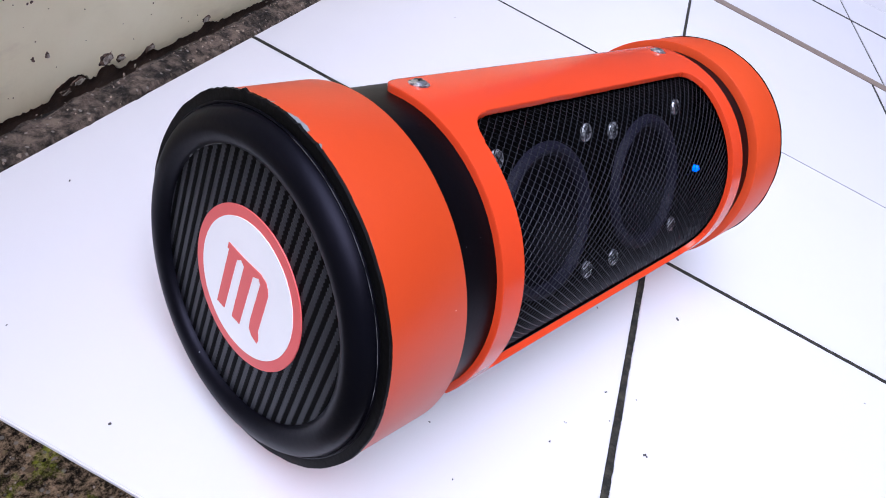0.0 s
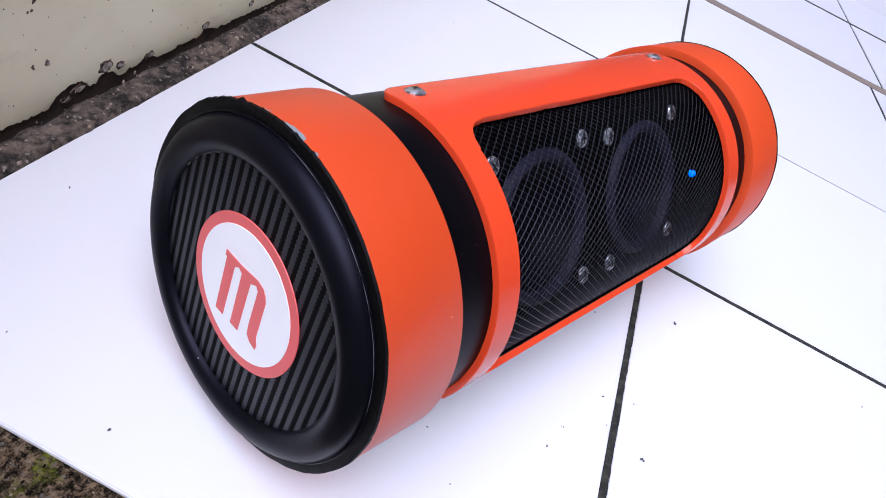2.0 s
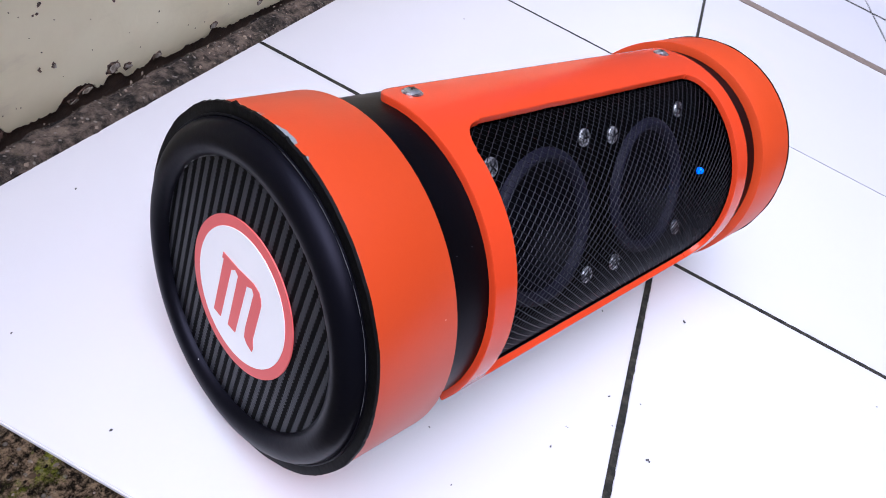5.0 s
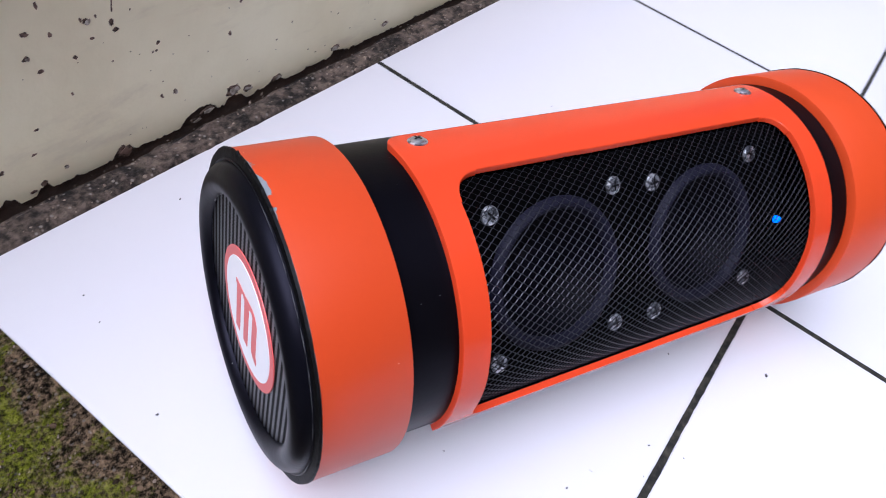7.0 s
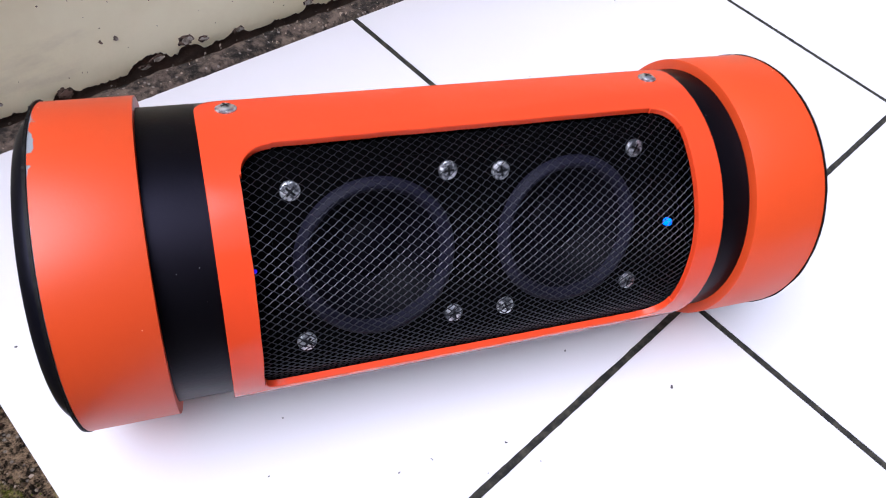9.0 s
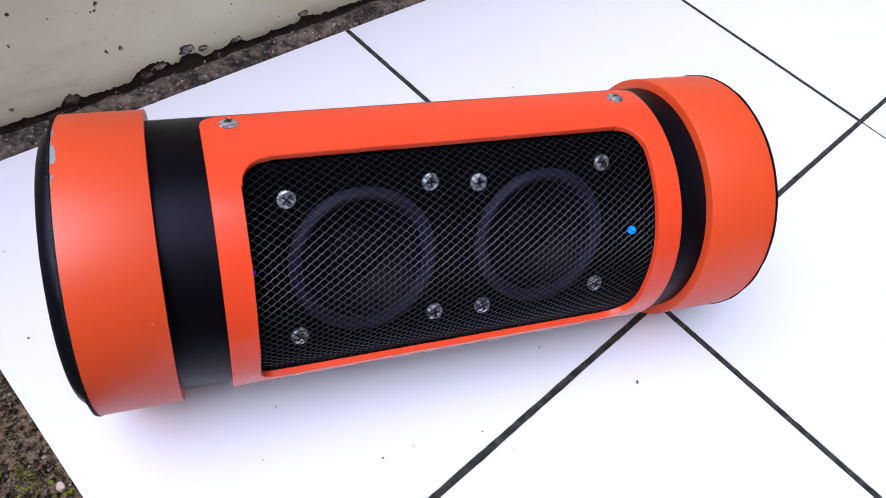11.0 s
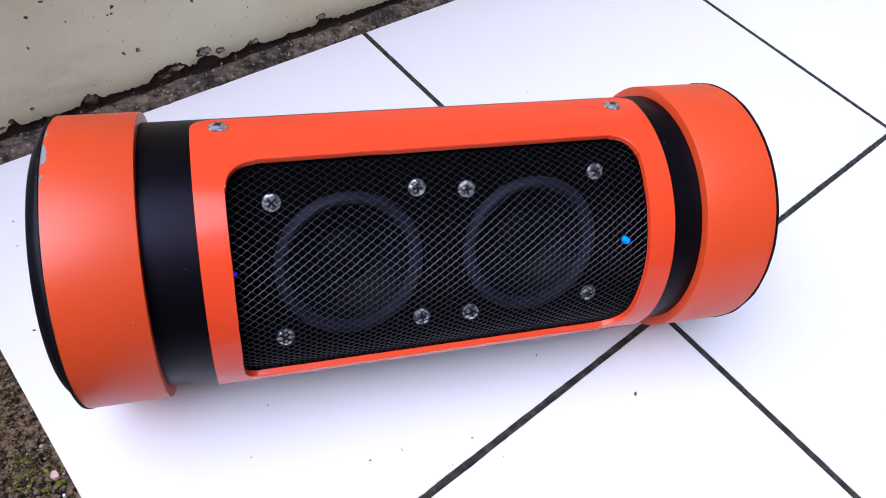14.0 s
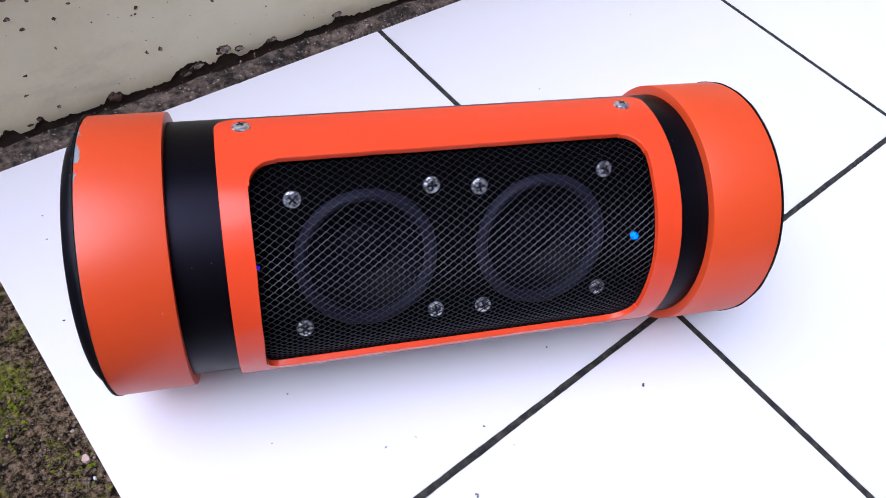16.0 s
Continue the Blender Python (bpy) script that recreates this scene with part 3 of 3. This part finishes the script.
for j in range(int((A1 - A0) * kk / (DA / 2))):
    rings = []
    for i in range(int((S1 - S0) / DS * STEPS) + 1):
        f = i / STEPS + 0.5 * (j % 2)
        s = S0 + DS * i / STEPS
        arc = A0 * kk + DA / 2 * (j + 0.5) + DA / 4 * zigzag(f) * 0.97
        rise = (zigzag(f + 0.05) - zigzag(f - 0.05)) * DA / 4 / (0.1 * DS)
        v = Vector((s * 300, arc * 300, j * 0.37))
        s2, a2 = s + 0.00010 * noise.noise(v), arc + 0.00010 * noise.noise(v + Vector((9, 0, 0)))
        d = math.hypot(1.0, rise)
        cs, ca = -rise / d, 1.0 / d
        hw, th = 0.00013, 0.00008
        tilt = -0.00009 if abs(rise) > 0.2 else -0.00003
        rings.append([bm.verts.new(cyl(s2 + cs * hw * du, RM + dr * th + tilt * du, (a2 + ca * hw * du) / kk)) for du, dr in ((-1, -1), (1, -1), (1, 1), (-1, 1))])
    grid_faces(bm, rings, wrap_v=True)
part("wire_grille", bm, M_WIRE, speaker, "grey diamond expanded metal mesh", smooth=False)

# driver baffle, tilted to face the window
H = 33.4


def onb(s, up, dn):
    """A point in the baffle's own directions: along the tube, up its face, out of it."""
    a = radians(H)
    return (s, -dn * math.cos(a) + up * math.sin(a), ZC + dn * math.sin(a) + up * math.cos(a))


def square_ring(half, n, r=0.0):
    """A rounded square outline with the same count of points as a circle, angle by angle."""
    out = []
    for i in range(n):
        a = 2 * math.pi * i / n
        c, s = math.cos(a), math.sin(a)
        e = 1 / max(abs(c), abs(s))
        q = half * min(e, 1.0 + r)
        out.append((q * c, q * s))
    return out


DN = 0.0345
DRIVERS = (-0.1906, -0.1077)
NN = 64
baffle = new("driver_baffle")
baffle.parent = speaker
baffle["label"] = "matt black front panel behind the grille"
for cx in DRIVERS:
    bm = bmesh.new()
    sq = [bm.verts.new(onb(cx + u, v * 1.08, DN)) for u, v in square_ring(0.04145, NN, 0.5)]
    hole = [bm.verts.new(onb(cx + 0.0325 * math.cos(2 * math.pi * i / NN), 0.0325 * math.sin(2 * math.pi * i / NN), DN)) for i in range(NN)]
    deep = [bm.verts.new(onb(cx + 0.0325 * math.cos(2 * math.pi * i / NN), 0.0325 * math.sin(2 * math.pi * i / NN), DN - 0.005)) for i in range(NN)]
    grid_faces(bm, [sq, hole, deep], wrap_v=True)
    part("panel", bm, M_BAFFLE, baffle, smooth=False)
for a, b in ((W0, DRIVERS[0] - 0.04145), (DRIVERS[1] + 0.04145, W1)):
    bm = bmesh.new()
    high = DN + (0.0012 if b == W1 else 0.0)
    vs = [[bm.verts.new(onb(s, u, d)) for s, u in ((a, -0.0448), (b, -0.0448), (b, 0.0448), (a, 0.0448))] for d in (high, high - 0.004)]
    bm.faces.new(vs[0])
    bm.faces.new(vs[1])
    grid_faces(bm, vs, wrap_v=True)
    part("end_panel", bm, M_BAFFLE, baffle, smooth=False)


def turned(bm, cx, prof, n=96, cy=0.0):
    rows = [[bm.verts.new(onb(cx + r * math.cos(2 * math.pi * i / n), cy + r * math.sin(2 * math.pi * i / n), DN + h)) for r, h in prof] for i in range(n)]
    grid_faces(bm, rows, wrap_u=True)
    return rows


def screw_on(make, parent, name, head, metal):
    """A pan-head cross screw. make(u, v, h) gives a point on and above the seat."""
    bm = bmesh.new()
    n = 28
    prof = [(head, 0.0), (head, 0.0006), (head * 0.95, 0.0010), (head * 0.75, 0.0013), (head * 0.5, 0.00145), (head * 0.30, 0.0015)]
    rows = [[bm.verts.new(make(r * math.cos(2 * math.pi * i / n), r * math.sin(2 * math.pi * i / n), h)) for r, h in prof] for i in range(n)]
    grid_faces(bm, rows, wrap_u=True)
    bm.faces.new([q[-1] for q in rows])
    ob = part(name, bm, metal, parent, "bright steel cross-head screw", angle=25)
    return ob


# screw seats round each driver, drilled by hand and so a little uneven
SEATS = {DRIVERS[0]: ((-0.0296, -0.0302), (-0.0305, 0.0302), (0.0310, -0.0290), (0.0298, 0.0314)),
         DRIVERS[1]: ((-0.0287, -0.0298), (-0.0310, 0.0290), (0.0306, -0.0279), (0.0298, 0.0321))}
for cx in DRIVERS:
    bm = bmesh.new()
    low = [bm.verts.new(onb(cx + u, v, DN + 0.0002)) for u, v in square_ring(0.0385, NN, 0.28)]
    sq = [bm.verts.new(onb(cx + u, v, DN + 0.0016)) for u, v in square_ring(0.0385, NN, 0.28)]
    hole = [bm.verts.new(onb(cx + 0.0322 * math.cos(2 * math.pi * i / NN), 0.0322 * math.sin(2 * math.pi * i / NN), DN + 0.0016)) for i in range(NN)]
    deep = [bm.verts.new(onb(cx + 0.0322 * math.cos(2 * math.pi * i / NN), 0.0322 * math.sin(2 * math.pi * i / NN), DN - 0.003)) for i in range(NN)]
    grid_faces(bm, [low, sq, hole, deep], wrap_v=True)
    driver = part("speaker_driver", bm, M_FRAME, speaker, "black loudspeaker driver with rubber surround")
    bm = bmesh.new()
    turned(bm, cx, [(0.0322, 0.0012), (0.0316, 0.0030), (0.0303, 0.0043), (0.0292, 0.0047), (0.0280, 0.0043), (0.0269, 0.0028), (0.0262, 0.0006)])
    part("surround", bm, M_SURROUND, driver)
    bm = bmesh.new()
    turned(bm, cx, [(0.0263, 0.0008), (0.0225, -0.0030), (0.018, -0.0070), (0.0125, -0.0105), (0.0118, -0.0108)])
    part("cone", bm, M_CONE, driver, "dark paper cone")
    bm = bmesh.new()
    prof = [(0.0125 * math.cos(radians(a)), -0.0108 + 0.0036 * math.sin(radians(a))) for a in range(0, 90, 10)] + [(0.0003, -0.0072)]
    rows = turned(bm, cx, prof)
    part("dust_cap", bm, M_CONE, driver)
    for su, sv in SEATS[cx]:
        ob = screw_on(lambda u, v, h: onb(cx + su + u, sv + v, DN + 0.0016 + h), driver, "screw", 0.0038, M_STEEL)
        bm = bmesh.new()
        turn = 0.4 + su * 40 + sv * 25 + cx * 12
        for q in (turn, turn + math.pi / 2):
            c, s = math.cos(q), math.sin(q)
            quad = [(-0.0022, -0.00045), (0.0022, -0.00045), (0.0022, 0.00045), (-0.0022, 0.00045)]
            bm.faces.new([bm.verts.new(onb(cx + su + a * c - b * s, sv + a * s + b * c, DN + 0.0033 + (0 if q == turn else 0.00005))) for a, b in quad])
        # flat cross painting the recess's shade; rides with the driver as part of its screws
        part("screw_slot", bm, M_RECESS_SHADE, driver, "flat dark cross painting the recess's shade", smooth=False)

# blue status lamp beside the right driver
bm = bmesh.new()
turned(bm, -0.0618, [(0.0030, 0.0), (0.0030, 0.0060), (0.0020, 0.0064)], 24, -0.001)
part("lamp_holder", bm, M_BAFFLE, speaker)
bm = bmesh.new()
prof = [(0.0018, 0.0060), (0.0018, 0.0072), (0.0015, 0.0083), (0.0008, 0.0090), (0.0001, 0.0092)]
turned(bm, -0.0618, prof, 24, -0.001)
part("status_led", bm, M_LED, speaker, "lit bright blue indicator lamp")

# faint second lamp behind the edge of the window
bm = bmesh.new()
rows = []
for s, q in ((W0, 0.0010), (-0.2378, 0.0010), (-0.2370, 0.0006), (-0.2368, 0.0001)):
    c = Vector(cyl(s, 0.0545, 42))
    rows.append([bm.verts.new(c + Vector((0, q * math.cos(a), q * math.sin(a)))) for a in [i * math.pi / 6 for i in range(12)]])
grid_faces(bm, rows, wrap_v=True)
part("status_led", bm, M_LED_DIM, speaker, "dim violet indicator lamp")

# screws that hold the frame
for s, deg in ((-0.2386, 106.5), (-0.0617, 105.5)):
    def seat(u, v, h, s=s, deg=deg):
        a = radians(deg)
        x, y, z = cyl(s + u, RQ + h, deg)
        return (x, y + v * math.sin(a), z + v * math.cos(a))
    ob = screw_on(seat, speaker, "frame_screw", 0.0029, M_STEEL_LIT)
    bm = bmesh.new()
    rim = [[bm.verts.new(seat(r * math.cos(a), r * math.sin(a), h)) for r, h in ((0.0039, -0.0002), (0.0039, 0.0003), (0.0036, 0.0005), (0.0026, 0.0005))] for a in [i * math.pi / 14 for i in range(28)]]
    grid_faces(bm, rim, wrap_u=True)
    part("washer", bm, M_STEEL, ob, "dull steel washer")
    # flat dark cross on the head, shade of the recess put in as colour
    bm = bmesh.new()
    for q in (0.5, 0.5 + math.pi / 2):
        c, sn = math.cos(q), math.sin(q)
        bm.faces.new([bm.verts.new(seat(a * c - b * sn, a * sn + b * c, 0.00165 + (0 if q == 0.5 else 0.00005))) for a, b in ((-0.0019, -0.00045), (0.0019, -0.00045), (0.0019, 0.00045), (-0.0019, 0.00045))])
    part("cross_slot", bm, M_RECESS_SHADE, ob, smooth=False)


# passive radiators at both ends
def radiator(s_edge, sg, full):
    """s_edge: plane of the cap's outer edge; sg: outward along the axis."""
    bm = bmesh.new()

    def rag(j, deg):
        if j not in (1, 2):
            return 0.0
        cut = 0.00030 * noise.noise(Vector((deg * 0.12, s_edge, 0))) + 0.00012 * noise.noise(Vector((deg * 0.6, s_edge, 4)))
        if full and 78 < deg < 140:
            cut += 0.0013 * max(0.0, noise.noise(Vector((deg * 0.30, 2, 4)))) + 0.0005 * max(0.0, noise.noise(Vector((deg * 0.9, 7, 4))))
        return cut

    lathe(bm, [(s_edge, 0.050), (s_edge, RC + 0.0004), (s_edge + sg * 0.0010, RC + 0.0002), (s_edge + sg * 0.0013, 0.0596), (s_edge + sg * 0.0008, 0.0588), (s_edge + sg * 0.0008, 0.050)], 720, jitter=rag)
    part("rim_gasket", bm, M_TRIM, speaker, "black gasket with ragged cut edge", angle=50)
    bm = bmesh.new()
    prof = [(s_edge + sg * 0.0007, 0.0593), (s_edge + sg * 0.0014, 0.0592), (s_edge + sg * 0.0016, 0.0588), (s_edge + sg * 0.0013, 0.0584)]
    for i in range(0, 25):
        a = math.pi * i / 24
        prof.append((s_edge + sg * (0.0013 + 0.0055 * math.sin(a) ** 0.9), 0.0524 + 0.0058 * math.cos(a) - 0.0010 * math.sin(a)))
    prof += [(s_edge + sg * 0.0009, 0.0464)]
    lathe(bm, prof, 200, closed=False)
    part("radiator_surround", bm, M_RUBBER, speaker, "thick rolled black rubber surround", angle=50)
    bm = bmesh.new()
    rows = lathe(bm, [(s_edge + sg * 0.0020, 0.0476), (s_edge + sg * 0.0032, 0.0471), (s_edge + sg * 0.0032, 0.030), (s_edge + sg * 0.0032, 0.002)], 128, closed=False)
    bm.faces.new([r[-1] for r in rows])
    disc = part("radiator_disc", bm, M_CARBON, speaker, "black carbon-weave vinyl disc")
    return disc


left = radiator(CAP_OUT, -1, True)
radiator(CAP2_OUT, 1, False)

# thread of glue round the disc
bm = bmesh.new()
rr = random.Random(3)
deg = 5.0
while deg < 150:
    span = 1.5 + 4 * rr.random()
    if rr.random() < 0.75:
        rows = []
        for i in range(6):
            d = deg + span * i / 5
            r0 = 0.0466 + 0.0003 * rr.random()
            rows.append([bm.verts.new(cyl(CAP_OUT - 0.0036 - 0.0003 * math.sin(t), r0 + 0.0003 * math.cos(t), d)) for t in (0.0, 1.57, 3.14, 4.71)])
        grid_faces(bm, rows, wrap_v=True)
    deg += span + 1.5 * rr.random()
part("glue_bead", bm, M_GLUE, left, "thin broken bead of glue")

# pale line in the groove between surround and gasket: dust plus a painted highlight
bm = bmesh.new()
deg = 8.0
while deg < 78:
    span = 8 + 14 * rr.random()
    rows = []
    for i in range(8):
        d = deg + span * i / 7
        q = 0.00009 * math.sin(math.pi * (i + 0.3) / 7.6)
        rows.append([bm.verts.new(cyl(CAP_OUT - 0.0016 - q * math.sin(t), 0.0588 + q * math.cos(t), d)) for t in (0.0, 1.57, 3.14, 4.71)])
    grid_faces(bm, rows, wrap_v=True)
    deg += span + 0.8 * rr.random()
part("dust_line", bm, M_GROOVE_LINE, left, "fine pale line of dust and painted rim highlight")

# round emblem sticker
FACE = CAP_OUT - 0.0033


def emblem(name, prof, material, depth):
    bm = bmesh.new()
    rows = lathe(bm, [(FACE, prof[0]), (FACE - depth, prof[0] - 0.0001)] + ([(FACE - depth, prof[1])] if prof[1] else []), 96, closed=False)
    if not prof[1]:
        bm.faces.new([r[-1] for r in rows])
    return part(name, bm, material, left)


emblem("emblem_ring", (0.0282, 0.0233), M_RED, 0.0004)
emblem("emblem_disc", (0.0244, 0), M_WHITE, 0.0006)
SHAPES = {
    "emblem_bar": [[(-0.0119, 0.0080), (-0.0072, 0.0080), (-0.0069, -0.0160), (-0.0112, -0.0163)],
                   [(-0.0033, 0.0088), (0.0017, 0.0090), (0.0019, -0.0150), (-0.0025, -0.0154)],
                   [(0.0057, 0.0092), (0.0092, 0.0096), (0.0104, 0.0070), (0.0106, 0.0), (0.0108, -0.0090), (0.0121, -0.0122), (0.0119, -0.0140), (0.0086, -0.0134), (0.0066, -0.0118), (0.0060, -0.0080)]],
    "emblem_band": [[(-0.0128, 0.0096), (-0.0127, 0.0072), (-0.0115, 0.0074), (-0.0070, 0.0068), (-0.0052, 0.0084), (-0.0034, 0.0075), (0.0000, 0.0085), (0.0020, 0.0078), (0.0044, 0.0092), (0.0057, 0.0080), (0.0095, 0.0085), (0.0080, 0.0108), (0.0045, 0.0116), (-0.0040, 0.0102)]],
}
for name, polys in SHAPES.items():
    for i, poly in enumerate(polys):
        bm = bmesh.new()
        lift = 0.00075 + (0.00003 if name == "emblem_band" else 0)
        topf = [bm.verts.new((FACE - lift, -u, ZC + v)) for u, v in poly]
        lowf = [bm.verts.new((FACE - 0.0005, -u, ZC + v)) for u, v in poly]
        bm.faces.new(topf)
        for a in range(len(poly)):
            b = (a + 1) % len(poly)
            bm.faces.new((topf[a], topf[b], lowf[b], lowf[a]))
        part(name, bm, M_RED, left, smooth=False)

# rubber feet that keep the tube off the tiles
for s in (-0.287, -0.015):
    for deg in (-80, -100):
        bm = bmesh.new()
        x, y, z = cyl(s, RC, deg)
        box(bm, x - 0.006, x + 0.006, y - 0.004, y + 0.004, 0.0006 if s < -0.2 else -0.0004, z + 0.0012, 0.0012)
        part("rubber_foot", bm, M_FOOT, speaker)

# ---------------------------------------------------------------- crumbs on the tiles
for i, (cx, cy, size) in enumerate(((-0.055, -0.026, 0.0017), (-0.170, -0.016, 0.0014),
                                    (-0.084, 0.023, 0.0009), (-0.144, 0.009, 0.0009), (-0.192, 0.030, 0.0008),
                                    (-0.270, 0.254, 0.0007), (-0.274, 0.237, 0.0006), (-0.287, 0.183, 0.0009), (-0.216, 0.082, 0.0006),
                                    (-0.236, 0.064, 0.0006), (-0.138, -0.008, 0.0006), (-0.036, -0.154, 0.0008),
                                    (-0.196, 0.276, 0.0008), (0.0655, 0.185, 0.0007), (0.202, 0.213, 0.0008),
                                    (-0.177, 0.025, 0.0007), (-0.161, 0.004, 0.0006))):
    bm = bmesh.new()
    r = random.Random(i)
    for _ in range(3):
        m = pose(size * (r.random() - 0.5) * 1.3, size * (r.random() - 0.5) * 1.3, size * 0.3, r.random() * 90, r.random() * 90, 0) @ Matrix.Diagonal((size * 0.6, size * 0.4, size * 0.32, 1))
        bmesh.ops.create_icosphere(bm, subdivisions=1, radius=1, matrix=m)
    low = min(v.co.z for v in bm.verts)
    for v in bm.verts:
        v.co.z -= low
    c = part("dirt_crumb", bm, M_CRUMB, smooth=False)
    c.location = (cx, cy, 0.0)
    tagged(c, "tiny dark crumb of dirt lying on white tile", "crumb", group="crumbs on the tiles")

# ---------------------------------------------------------------- tiles as pieces
for i in range(len(X_EDGES) - 1):
    for j in range(len(Y_EDGES) - 1):
        x0, x1, y1, y0 = X_EDGES[i], X_EDGES[i + 1], Y_EDGES[j], Y_EDGES[j + 1]
        g0 = 0.0160 if i == 3 else GAP / 2
        g1 = 0.0160 if i == 2 else GAP / 2
        if i == 0:
            g0 = 0.0
        if i in (1, 2) and j > 0:
            if i == 1:
                g1 = 0.0005
            else:
                g0 = 0.0005
        if i >= 3:
            y0, y1 = y0 - 0.026, (y1 - 0.026 if j else y1)
        if i == 4:
            g0 = 0.0065
        if i == 3:
            g1 = 0.0065
        me = tile_mesh("tile", x1 - x0 - g0 - g1, y1 - y0 - (GAP if j else GAP / 2))
        ob = new("tile", me)
        ob.parent = floor
        ob.location = (x0 + g0, y0 + GAP / 2, TILE_Z)

# dirt-filled joints with uneven edges, a little proud of the tile bevels
def joint_line(x0, y0, x1, y1, width, seed):
    bm = bmesh.new()
    n = max(8, int(math.hypot(x1 - x0, y1 - y0) / 0.0022))
    ux, uy = (x1 - x0), (y1 - y0)
    d = math.hypot(ux, uy)
    px, py = -uy / d, ux / d
    rows = []
    for i in range(n + 1):
        f = i / n
        cx, cy = x0 + ux * f, y0 + uy * f
        v = Vector((cx, cy, seed))
        a = width * (1 + 0.12 * noise.noise(v * 40) + 0.22 * noise.noise(v * 230))
        b = width * (1 + 0.12 * noise.noise(v * 43 + Vector((5, 5, 5))) + 0.22 * noise.noise(v * 210 + Vector((9, 0, 0))))
        rows.append([bm.verts.new((cx + px * a, cy + py * a, 0.00008)), bm.verts.new((cx, cy, 0.0003)), bm.verts.new((cx - px * b, cy - py * b, 0.00008))])
    grid_faces(bm, rows)
    part("joint_line", bm, M_GROUT, floor)


for k, line in enumerate(((0, -1.0, 0, 0.2975, 0.00175), (0.3, -0.002, 0.3, 0.2975, 0.0018), (0.3, -1.0, 0.3, -0.002, 0.0006), (EDGE, 0, -0.002, 0, 0.00185),
                          (0.002, 0, 0.298, 0, 0.0019), (0.302, 0, 0.756, 0, 0.0018), (EDGE, -0.3, -0.002, -0.3, 0.0018), (0.002, -0.3, 0.756, -0.3, 0.0016))):
    joint_line(*line, k * 7.3)
